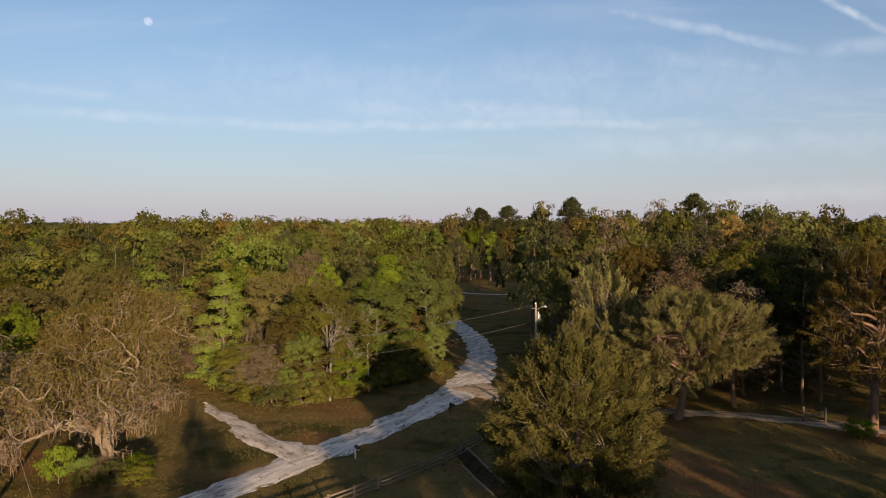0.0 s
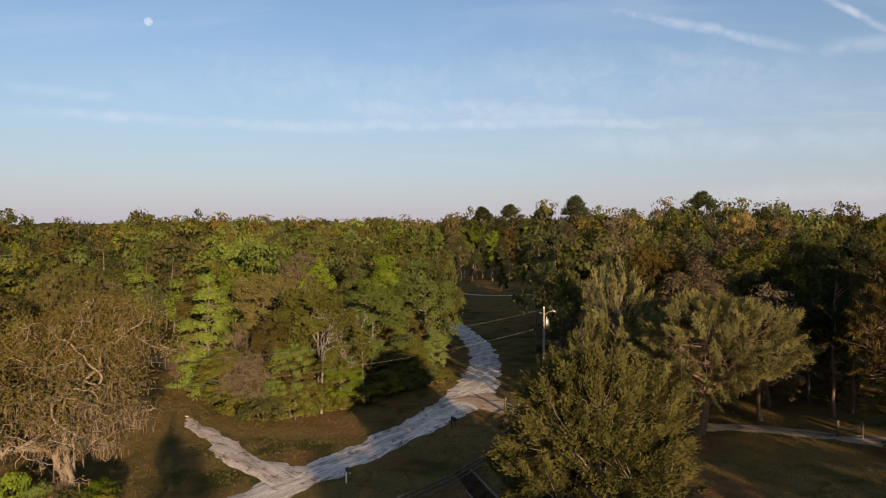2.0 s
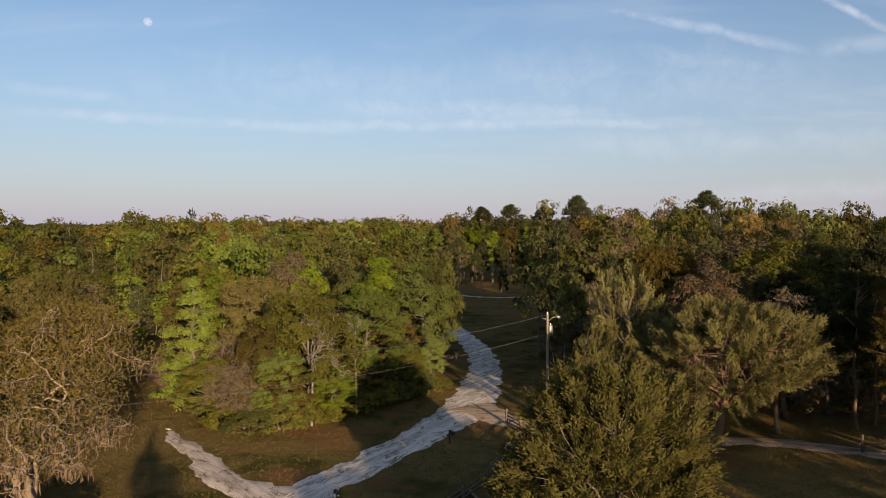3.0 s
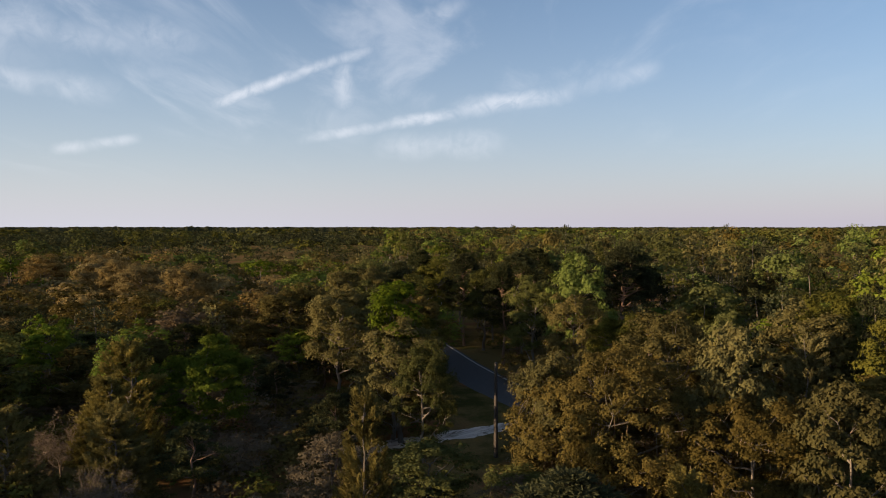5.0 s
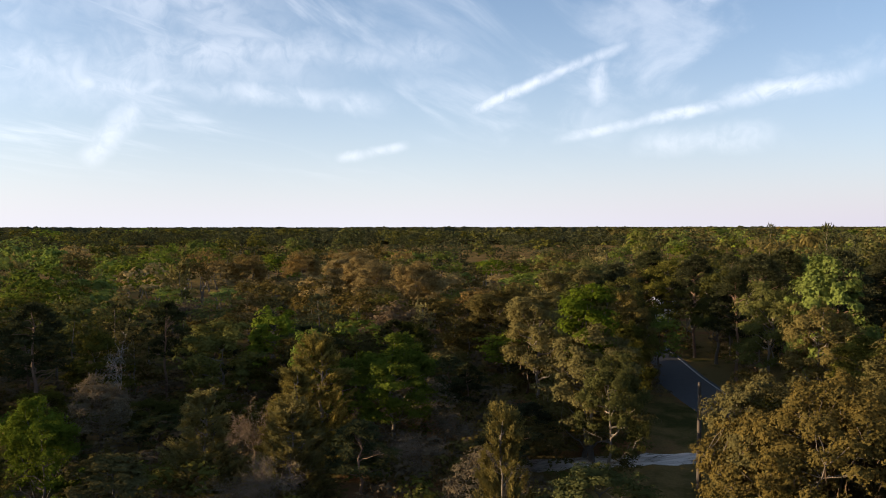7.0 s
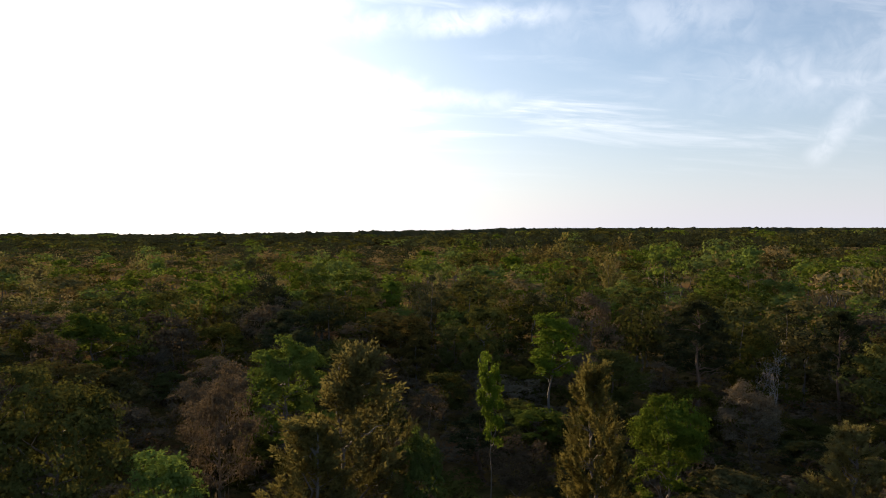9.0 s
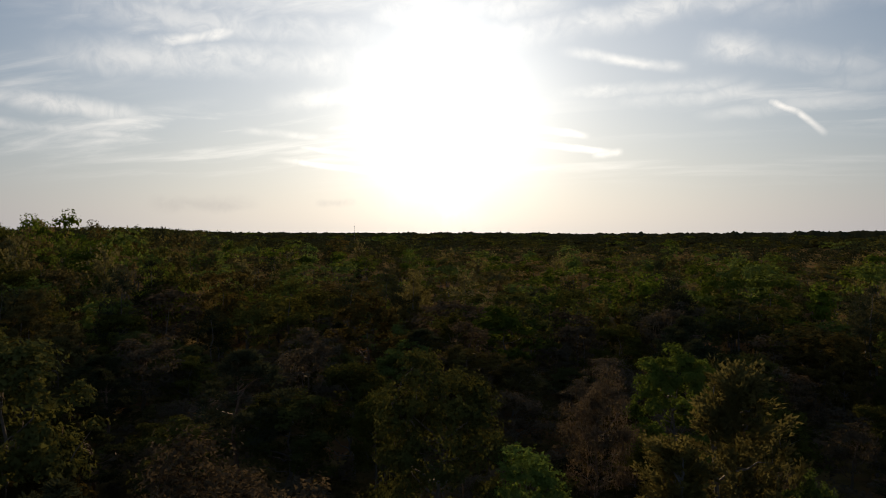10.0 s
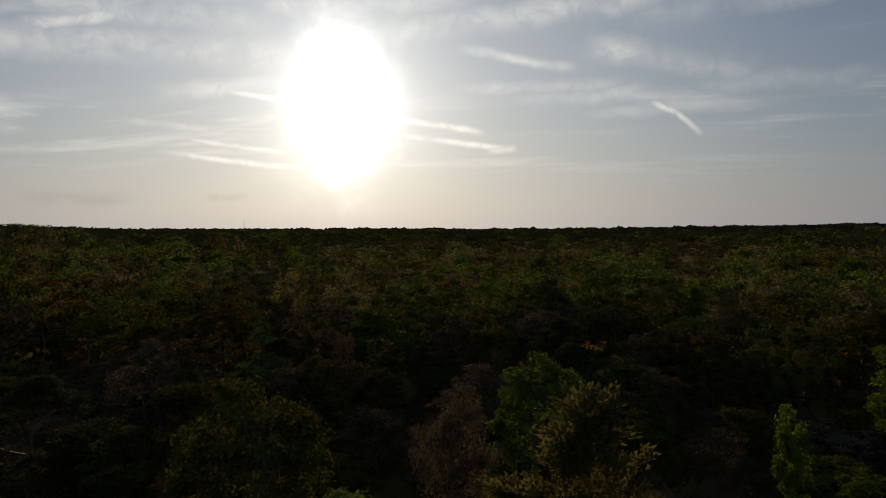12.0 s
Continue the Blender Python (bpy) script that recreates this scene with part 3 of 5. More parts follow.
# ---- ground and tracks ----
def ground_material():
    m, n = material("ground")
    spot = n.add("ShaderNodeTexCoord").outputs["Object"]
    broad, patch, fine = n.noise(spot, 0.035, 4, 0.55), n.noise(spot, 0.32, 5, 0.6, 0.4), n.noise(spot, 3.5, 6, 0.7)
    green = n.mix(fine, (0.024, 0.027, 0.009), (0.085, 0.080, 0.026))
    straw = n.mix(fine, (0.085, 0.060, 0.024), (0.235, 0.166, 0.064))
    litter = n.mix(fine, (0.085, 0.044, 0.022), (0.260, 0.135, 0.062))
    f = n.span(n.math("ADD", n.math("MULTIPLY", broad, 0.7), n.math("MULTIPLY", patch, 0.5)), 0.46, 0.66)
    c = n.mix(f, green, straw)
    c = n.mix(n.span(n.noise(n.mapped(spot, shift=(40, 7, 0)), 0.09, 4, 0.6), 0.51, 0.66), c, litter)
    p = n.add("ShaderNodeBsdfPrincipled", {"Base Color": c, "Roughness": 1.0, "Specular IOR Level": 0.0, "Normal": bumped(n, fine, 0.9, 0.12)})
    finish(n, p.outputs[0])
    return m


def sand_material(name, turn, dark, light, grass):
    """Loose pale sand with wheel ruts along one heading, and weeds coming through."""
    m, n = material(name)
    spot = n.add("ShaderNodeTexCoord").outputs["Object"]
    ruts = n.noise(n.mapped(n.mapped(spot, turn=turn), (0.18, 1.2, 1)), 1.1, 6, 0.70, 0.8)
    fine, tuft = n.noise(spot, 5.0, 6, 0.7), n.noise(n.mapped(n.mapped(spot, turn=turn), (0.42, 0.9, 1)), 1.3, 7, 0.78, 0.6)
    c = n.mix(n.math("ADD", n.math("MULTIPLY", n.span(ruts, 0.34, 0.62), 0.75), n.math("MULTIPLY", fine, 0.3), clamp=True), dark, light)
    c = n.mix(n.span(tuft, 0.51, 0.62, 0.0, 0.75), c, grass)
    p = n.add("ShaderNodeBsdfPrincipled", {"Base Color": c, "Roughness": 1.0, "Specular IOR Level": 0.0, "Normal": bumped(n, ruts, 0.6, 0.10)})
    finish(n, p.outputs[0])
    return m


GROUND = ground_material()
g = Quads()
edges = np.array([-4600, -300, -60, 0, 60, 120, 300, 4600], float)
for i in range(7):
    for j in range(7):
        (x0, x1), (y0, y1) = edges[i : i + 2], edges[j : j + 2]
        g.take(np.array([(x, y, -26.0 if max(abs(x), abs(y)) > 4000 else 0) for x, y in ((x0, y0), (x1, y0), (x1, y1), (x0, y1))]), [(0, 1, 2, 3)])
tagged(new("ground", g.mesh("ground", GROUND)), "rough grass and leaf litter, green and straw brown", "ground", kind="structure")


def smooth_line(pts, step):
    pts = np.array(pts, float)
    ends = np.concatenate([[2 * pts[0] - pts[1]], pts, [2 * pts[-1] - pts[-2]]])
    out = []
    for i in range(1, len(ends) - 2):
        a, b, c, d = ends[i - 1 : i + 3]
        n = max(2, int(np.linalg.norm((c - b)[:2]) / step))
        for t in np.arange(n) / n:
            out.append(0.5 * (2 * b + (c - a) * t + (2 * a - 5 * b + 4 * c - d) * t * t + (3 * b - a - 3 * c + d) * t**3))
    return np.array(out + [pts[-1]])


def track(name, rows, mat_, label, rise, ragged=0.22, seed=1):
    """A track along rows of x, y and width, a few centimetres proud of the ground, with a ragged edge."""
    rng = np.random.default_rng(seed)
    line = smooth_line(rows, 0.6)
    ahead = unit(np.gradient(line[:, :2], axis=0))
    side = np.stack([-ahead[:, 1], ahead[:, 0]], 1)
    jag = np.cumsum(rng.normal(size=(len(line), 2)), axis=0)
    jag = (jag - np.stack([np.convolve(jag[:, k], np.ones(9) / 9, "same") for k in (0, 1)], 1)) * ragged
    left, right = line[:, :2] + side * (line[:, 2:] / 2 + jag[:, :1]), line[:, :2] - side * (line[:, 2:] / 2 + jag[:, 1:])
    rows_ = [np.c_[left + side * 0.25, 0 * left[:, 0] - 0.01], np.c_[left, 0 * left[:, 0] + rise], np.c_[line[:, :2], 0 * left[:, 0] + rise + 0.03],
             np.c_[right, 0 * left[:, 0] + rise], np.c_[right - side * 0.25, 0 * left[:, 0] - 0.01]]
    v = np.stack(rows_, 1)
    n = len(line)
    i = np.arange(n - 1)[:, None] * 5 + np.arange(4)
    q = np.stack([i + 1, i, i + 5, i + 6], -1).reshape(-1, 4)
    return tagged(new(name, mesh_of(name, v.reshape(-1, 3), q, mat_)), label, "dirt road", kind="structure")


SAND = sand_material("sand", -58, (0.300, 0.255, 0.225), (0.780, 0.700, 0.630), (0.060, 0.055, 0.022))
SAND_SIDE = sand_material("sand_side", -131, (0.300, 0.245, 0.205), (0.680, 0.590, 0.515), (0.065, 0.055, 0.024))
SAND_DRIVE = sand_material("sand_drive", 14, (0.210, 0.155, 0.115), (0.480, 0.375, 0.285), (0.065, 0.055, 0.024))
track("road", [(-27, 33, 3.2), (-19.5, 44, 3.2), (-13.5, 53.7, 3.3), (-7.6, 63, 3.4), (-2, 73, 3.7), (2.6, 83, 5.2), (4.8, 95, 4.3), (5.9, 106, 3.8),
               (5.4, 119, 3.6), (3.4, 133, 3.4), (1.0, 147, 3.2), (-4, 164, 3.1), (-10, 180, 3.0)], SAND, "pale sandy farm road with wheel ruts and weeds", 0.02, seed=2)
track("road_2", [(-11.0, 58.8, 5.0), (-13.6, 60, 3.0), (-16.5, 62.4, 2.3), (-19.6, 67.1, 1.7), (-22.8, 71.2, 1.2), (-24.6, 73.6, 0.7), (-26.0, 75.6, 0.3)],
      SAND_SIDE, "narrow sandy side track fading into the grass", 0.035, 0.20, seed=3)
RED_DIRT = sand_material("red_dirt", -131, (0.150, 0.085, 0.052), (0.380, 0.235, 0.150), (0.075, 0.060, 0.026))
track("road_7", [(-28.6, 86, 0.6), (-31.2, 92, 3.2), (-33.4, 97, 4.0), (-38, 103, 2.6), (-44, 110, 2.2)], RED_DIRT, "bare reddish dirt between the trees", 0.025, 0.25, seed=11)
track("road_3", [(2.8, 84, 5.5), (5.2, 80.5, 3.6), (8.2, 76.4, 3.0), (13, 73.8, 2.6), (20, 72.6, 2.4), (26.4, 71.8, 2.2), (32.2, 70.3, 2.2), (36.6, 68, 2.3), (42.4, 65.6, 2.6), (54, 61, 2.8), (80, 54, 2.8)],
      SAND_DRIVE, "sandy drive past an open farm gate", 0.05, seed=4)
track("road_4", [(-58, 5, 2.2), (-62, 11.5, 2.3), (-64.6, 16, 2.4), (-66.6, 19.8, 2.4), (-70, 27, 2.2), (-76, 36, 2.2)], SAND_SIDE, "pale dirt track along a mown verge", 0.02, seed=5)
ASPHALT = plain_material("asphalt", (0.030, 0.030, 0.033), (0.075, 0.075, 0.080), 8.0, 0.85)
PAINT = plain_material("road_paint", (0.22, 0.22, 0.21), (0.46, 0.45, 0.43), 9.0, 0.7)
lane = [(-66, 30, 6.2), (-76, 25, 6.2), (-86, 20.2, 6.2), (-97, 16.2, 6.2), (-108, 13, 6.2), (-120, 9.4, 6.2)]
tagged(track("road_5", lane, ASPHALT, "grey asphalt road with a white edge line", 0.03, 0.03, 6), category="road")
side_line = smooth_line(lane, 1.0)
run = unit(np.gradient(side_line[:, :2], axis=0))
shift = np.stack([run[:, 1], -run[:, 0]], 1) * 2.75
tagged(track("road_marking", np.c_[side_line[:, :2] + shift, 0 * side_line[:, 0] + 0.11][::4], PAINT, "worn white edge line painted on asphalt", 0.046, 0.0, 7), category="road marking")

# ---- farm fence, gates, letter boxes ----
BOARD = plain_material("weathered_board", (0.055, 0.044, 0.034), (0.190, 0.150, 0.115), 7.0, 0.9, 0, 0.5, (1, 1, 6))
WHITE = plain_material("white_paint", (0.60, 0.58, 0.54), (0.82, 0.80, 0.76), 6.0, 0.6)
BLACK = plain_material("black_enamel", (0.010, 0.010, 0.011), (0.030, 0.030, 0.032), 9.0, 0.45)
STEEL = plain_material("galvanised_steel", (0.20, 0.21, 0.22), (0.36, 0.37, 0.38), 6.0, 0.5, 0.7)
WOOD = plain_material("old_pole_wood", (0.11, 0.085, 0.065), (0.30, 0.25, 0.21), 4.0, 0.9, 0, 0.6, (3, 3, 0.3))
TARRED = plain_material("tarred_wood", (0.020, 0.016, 0.013), (0.055, 0.045, 0.038), 4.0, 0.9, 0, 0.6, (3, 3, 0.3))
GLASS_DARK = plain_material("dark_glass", (0.010, 0.012, 0.014), (0.03, 0.035, 0.04), 3.0, 0.15)
CAR_PAINT = plain_material("car_paint", (0.62, 0.62, 0.62), (0.76, 0.76, 0.76), 2.0, 0.3, 0.1, 0.02)
CABLE = plain_material("cable", (0.05, 0.05, 0.05), (0.12, 0.12, 0.12), 5.0, 0.7)
RUBBER = plain_material("rubber", (0.012, 0.012, 0.012), (0.03, 0.03, 0.03), 9.0, 0.9)


def stick(lo, hi):
    q = Quads()
    q.box(lo, hi)
    return q


def board_fence(corners, label):
    """Three boards on posts 2.4 m apart, along straight runs between corners."""
    fence = tagged(new("fence"), label, "fence")
    fence.matrix_basis = pose(*corners[0], 0)
    spots = [np.array(corners[0], float)]
    for a, b in zip(corners, corners[1:]):
        a, b = np.array(a, float), np.array(b, float)
        n = max(1, round(np.linalg.norm(b - a) / 2.4))
        spots += [a + (b - a) * k / n for k in range(1, n + 1)]
    post = stick((-0.075, -0.075, 0), (0.075, 0.075, 1.15)).mesh("post", BOARD)
    rail = stick((0.0, -0.10, -0.065), (1.0, -0.065, 0.065)).mesh("board", BOARD)
    rng = np.random.default_rng(5)
    for k, s in enumerate(spots):
        o = new("post", post)
        o.parent = fence
        o.matrix_basis = pose(s[0] - corners[0][0], s[1] - corners[0][1], -0.05, rng.normal() * 1.2, rng.normal() * 1.2, 0)
        if k + 1 < len(spots):
            d = spots[k + 1] - s
            for z in (0.30, 0.62, 0.94):
                r = new("board", rail)
                r.parent = fence
                r.matrix_basis = pose(s[0] - corners[0][0], s[1] - corners[0][1], z, 0, -math.degrees(rng.normal() * 0.008), math.degrees(math.atan2(d[1], d[0]))) @ Matrix.Diagonal((np.linalg.norm(d) + 0.05, 1, 1, 1))
    return fence


board_fence([(-20, 33), (-6.2, 48.6), (0.1, 55.7)], "weathered grey three-board farm fence beside the sandy road")
board_fence([(0.1, 55.7), (3.0, 60.5), (5.5, 67.8), (7.6, 73.4)], "weathered grey three-board farm fence ending at the gate")


def farm_gate(x, y, turn, wide, mat_, label, bars=(0.30, 0.62, 0.94, 1.24)):
    gate = tagged(new("farm_gate"), label, "gate")
    gate.matrix_basis = pose(x, y, 0, 0, 0, turn)
    for px in (0, wide):
        part("gate_post", stick((px - 0.09, -0.09, -0.05), (px + 0.09, 0.09, 1.55)), mat_, gate)
    for z in bars:
        part("rail", stick((0.10, -0.03, z - 0.06), (wide - 0.10, 0.03, z + 0.06)), mat_, gate)
    q = Quads()
    q.tube([(0.15, 0.045, 0.28), (wide - 0.15, 0.045, 1.26)], [0.05, 0.05], 6)
    part("brace", q, mat_, gate)
    return gate


farm_gate(6.3, 76.9, -66, 2.6, BOARD, "open wooden farm gate with a cross brace")
farm_gate(35.4, 68.4, -12, 2.0, BOARD, "low wooden gate of two posts and a brace beside the drive", (0.28, 0.78))


def letter_box(x, y, turn, post_paint, label):
    box = tagged(new("mailbox"), label, "mailbox")
    box.matrix_basis = pose(x, y, 0, 0, 0, turn)
    part("post", stick((-0.055, -0.055, -0.05), (0.055, 0.055, 1.22)), post_paint, box)
    part("arm", stick((-0.045, -0.62, 0.86), (0.045, 0.10, 0.95)), post_paint, box)
    a = np.linspace(0, np.pi, 9)
    ring = np.c_[np.cos(a) * 0.12, 0.16 + np.sin(a) * 0.12]
    ring = np.r_[[(0.12, 0)], ring, [(-0.12, 0)]]
    q, n = Quads(), len(ring)
    v = np.r_[np.c_[ring[:, 0], 0 * ring[:, 0] - 0.62, ring[:, 1] + 0.952], np.c_[ring[:, 0], 0 * ring[:, 0] - 0.08, ring[:, 1] + 0.952]]
    q.take(v, [(i, (i + 1) % n, (i + 1) % n + n, i + n) for i in range(n)] + [(i, i + 1, n - 2 - i, n - 1 - i) for i in range(n // 2 - 1)] + [(i + n, n + n - 1 - i, n + n - 2 - i, i + 1 + n) for i in range(n // 2 - 1)])
    body = part("box", q, BLACK, box, "black metal letter box")
    part("door", stick((-0.10, -0.635, 0.96), (0.10, -0.622, 1.20)), BLACK, body)
    part("flag", stick((0.125, -0.30, 1.02), (0.135, -0.26, 1.22)), STEEL, body)
    return box


# a narrow dark strip of ground between low edging boards
DARK_PATH = sand_material("dark_path", -70, (0.022, 0.014, 0.009), (0.070, 0.045, 0.027), (0.030, 0.028, 0.012))
tagged(track("path", [(1.5, 59.6, 1.0), (2.5, 55.6, 1.1), (3.5, 52.4, 1.1), (4.9, 48.2, 1.1), (6.3, 44.4, 1.1)], DARK_PATH, "narrow dark strip of path below the fence", 0.03, 0.04, 9), category="path")


def edging(corners, label):
    rim = tagged(new("path_edging"), label, "edging", "edging boards of the path")
    rim.matrix_basis = pose(*corners[0], 0)
    for a, b in zip(corners, corners[1:]):
        q, long = Quads(), math.hypot(b[0] - a[0], b[1] - a[1])
        q.box((0, -0.05, -0.03), (long - 0.02, 0.05, 0.16))
        o = part("board", q, WOOD, rim)
        o.matrix_basis = pose(a[0] - corners[0][0], a[1] - corners[0][1], 0, 0, 0, math.degrees(math.atan2(b[1] - a[1], b[0] - a[0])))


edging([(2.1, 60.0), (3.3, 55.8), (4.3, 52.6), (5.6, 48.8)], "pale timber edging board along a narrow dark strip")
edging([(1.6, 55.4), (2.6, 52.2), (3.6, 49.4)], "short pale timber edging board along a narrow dark strip")

letter_box(-7.2, 57.3, 35, WHITE, "black letter box on a white wooden post")
letter_box(0.75, 71.1, 35, BLACK, "black letter box on a dark post by the road")

# ---- power line ----
POLES = ((10.4, 78.4, 10.5), (-30.9, 47.8, 10.5))


def power_pole(x, y, tall, lamp, label, wood=None):
    pole = tagged(new("utility_pole"), label, "utility pole")
    pole.matrix_basis = pose(x, y, 0, 0, 0, 0)
    q = Quads()
    q.tube([(0, 0, -0.3), (0.01, 0, tall * 0.5), (0, 0, tall)], [0.17, 0.145, 0.11], 10)
    q.tube([(0, 0, tall), (0, 0, tall + 0.01)], [0.11, 0.001], 10)
    part("post", q, wood or WOOD, pole)
    if wood:
        return pole
    q = Quads()
    q.tube([(0, 0, tall), (0, 0, tall + 0.08), (0, 0, tall + 0.2)], [0.05, 0.09, 0.03], 8)
    part("insulator", q, WHITE, pole, "pale porcelain insulator")
    can = Quads()
    z = tall - 2.1
    can.tube([(0.30, 0, z), (0.30, 0, z + 0.02), (0.30, 0, z + 0.95), (0.30, 0, z + 1.02), (0.30, 0, z + 1.03)], [0.01, 0.21, 0.22, 0.15, 0.01], 12)
    body = part("transformer", can, STEEL, pole, "grey transformer can")
    for k in (-1, 1):
        b = Quads()
        b.tube([(0.30, 0.08 * k, z + 1.0), (0.30, 0.1 * k, z + 1.22)], [0.035, 0.025], 6)
        part("bushing", b, WHITE, body)
    arm = Quads()
    arm.tube([(0, 0, tall - 0.5), (-0.5, 0, tall - 0.45)], [0.035, 0.03], 6)
    part("bracket", arm, STEEL, pole)
    if lamp:
        q = Quads()
        q.tube([(0, 0, tall - 0.75), (0.5, 0, tall - 0.35), (0.95, 0, tall - 0.25)], [0.03, 0.028, 0.028], 6)
        arm = part("lamp_arm", q, STEEL, pole)
        q = Quads()
        q.tube([(0.85, 0, tall - 0.20), (0.9, 0, tall - 0.23), (1.1, 0, tall - 0.30), (1.25, 0, tall - 0.38)], [0.02, 0.12, 0.15, 0.05], 8)
        part("lamp_head", q, STEEL, arm, "grey yard lamp, unlit")
    guy = Quads()
    guy.tube([(0, 0, tall - 1.2), (1.9, 1.2, 0)], [0.012, 0.012], 4)
    part("guy_wire", guy, STEEL, pole)
    return pole


power_pole(*POLES[0], True, "weathered wooden power pole with a transformer and yard lamp")
power_pole(*POLES[1], False, "weathered wooden power pole with a transformer beside the oak")
power_pole(-58.4, 19.6, 7.9, False, "dark wooden power pole beside a paved road", TARRED)
for drop, title in ((0.05, "upper"), (1.9, "lower")):
    a, b = (np.array((p[0], p[1], p[2] - drop)) for p in POLES)
    t = np.linspace(0, 1, 25)[:, None]
    hang_line = a + (b - a) * t
    hang_line[:, 2] -= (4 * t * (1 - t) * 1.5)[:, 0]
    q = Quads()
    q.tube(hang_line, np.full(25, 0.011), 5)
    tagged(new("power_cable", q.mesh("power_cable", CABLE)), f"{title} grey cable slung between wooden poles", "cable", "cables of the power line")


# ---- vehicles and a house in the trees ----
def parked_car(x, y, turn, label):
    car = tagged(new("car"), label, "car")
    car.matrix_basis = pose(x, y, 0, 0, 0, turn)
    side = [(-2.2, 0.42), (-2.25, 0.75), (-1.35, 0.92), (-0.75, 1.38), (0.75, 1.45), (1.45, 1.02), (2.2, 0.90), (2.28, 0.45)]
    q, n = Quads(), len(side)
    v = np.array([(px, s * (0.88 if pz < 1.0 else 0.70), pz) for s in (-1, 1) for px, pz in side])
    q.take(v, [(i, (i + 1) % n, (i + 1) % n + n, i + n) for i in range(n)] + [(0, 7, 6, 1), (1, 6, 5, 2), (2, 5, 4, 3), (8, 9, 14, 15), (9, 10, 13, 14), (10, 11, 12, 13)])
    part("body", q, CAR_PAINT, car)
    for s in (-1, 1):
        part("side_window", stick((-0.85, s * 0.79 - 0.06, 1.02), (0.95, s * 0.79 + 0.06, 1.32)), GLASS_DARK, car)
    for px in (-1.4, 1.4):
        for s in (-1, 1):
            t = Quads()
            t.tube([(px, s * 0.66, 0.32), (px, s * 0.70, 0.32), (px, s * 0.88, 0.32), (px, s * 0.90, 0.32)], [0.2, 0.32, 0.32, 0.2], 14)
            wheel = part("wheel", t, RUBBER, car)
            r = Quads()
            r.tube([(px, s * 0.885, 0.32), (px, s * 0.91, 0.32), (px, s * 0.912, 0.32)], [0.19, 0.18, 0.01], 10)
            part("rim", r, STEEL, wheel)
    return car


parked_car(44.6, 66.2, 70, "white car parked on the drive by a mossy oak")
parked_car(-58.5, 97.5, 15, "white car parked under trees beyond the track")


def small_house(x, y, turn, label):
    house = tagged(new("house"), label, "house")
    house.matrix_basis = pose(x, y, 0, 0, 0, turn)
    siding = plain_material("house_siding", (0.50, 0.49, 0.46), (0.68, 0.67, 0.63), 4.0, 0.8)
    tin = plain_material("tin_roof", (0.42, 0.43, 0.44), (0.62, 0.63, 0.64), 3.0, 0.45, 0.4)
    for lo, hi in (((-5, -3.5, 0), (5, -3.35, 2.7)), ((-5, 3.35, 0), (5, 3.5, 2.7)), ((-5, -3.35, 0), (-4.85, 3.35, 2.7)), ((4.85, -3.35, 0), (5, 3.35, 2.7))):
        part("wall", stick(lo, hi), siding, house)
    for s in (-1, 1):
        q = Quads()
        q.take(np.array([(-5.4, s * 4, 2.55), (5.4, s * 4, 2.55), (5.4, 0, 4.3), (-5.4, 0, 4.3), (-5.4, s * 4, 2.67), (5.4, s * 4, 2.67), (5.4, 0, 4.42), (-5.4, 0, 4.42)]),
               [(0, 1, 2, 3), (4, 5, 6, 7), (0, 1, 5, 4), (1, 2, 6, 5), (2, 3, 7, 6), (3, 0, 4, 7)])
        part("roof", q, tin, house, "pale sheet-metal roof")
    for px in (-3, 0.2, 3):
        part("window", stick((px - 0.5, -3.53, 1.0), (px + 0.5, -3.495, 2.1)), GLASS_DARK, house)
    return house


small_house(-156, 7, -20, "small pale house with a sheet-metal roof among trees")

# ---- a thin mast on the skyline ----
def radio_mast(x, y, tall, label):
    mast = tagged(new("radio_mast"), label, "mast")
    mast.matrix_basis = pose(x, y, -1, 0, 0, 0)
    for k in range(3):
        a, q = 2.1 * k, Quads()
        q.tube([(math.cos(a) * 0.45, math.sin(a) * 0.45, 0), (math.cos(a) * 0.25, math.sin(a) * 0.25, tall)], [0.07, 0.05], 5)
        part("leg", q, STEEL, mast)
    for z in np.arange(2, tall, 2.5):
        q = Quads()
        q.tube([(math.cos(2.1 * k) * 0.4, math.sin(2.1 * k) * 0.4, z + 0.6 * (k % 2)) for k in range(4)], np.full(4, 0.03), 4)
        part("brace", q, STEEL, mast)
    q = Quads()
    q.tube([(0, 0, tall - 1), (0, 0, tall + 3)], [0.06, 0.03], 5)
    part("aerial", q, STEEL, mast)


far = way_of(207.6, 0) * 820
radio_mast(far.x - 16, far.y + 14, 23, "thin steel lattice mast rising over far woods")

# ---- moon ----
m, n = material("moon")
spot = n.add("ShaderNodeTexCoord").outputs["Object"]
face = n.add("ShaderNodeBsdfDiffuse", {"Color": n.mix(n.noise(spot, 0.06, 3), (0.022, 0.021, 0.020), (0.070, 0.068, 0.066))})
finish(n, n.add("ShaderNodeAddShader", {0: face.outputs[0], 1: n.add("ShaderNodeBsdfTransparent").outputs[0]}).outputs[0])
bm = bmesh.new()
bmesh.ops.create_uvsphere(bm, u_segments=32, v_segments=16, radius=24)
me = bpy.data.meshes.new("moon")
bm.to_mesh(me)
bm.free()
me.materials.append(m)
moon = tagged(new("moon", me), "pale gibbous moon in the evening sky", "moon", kind="structure")
moon.location = way_of(22.6, 15.2) * 4300

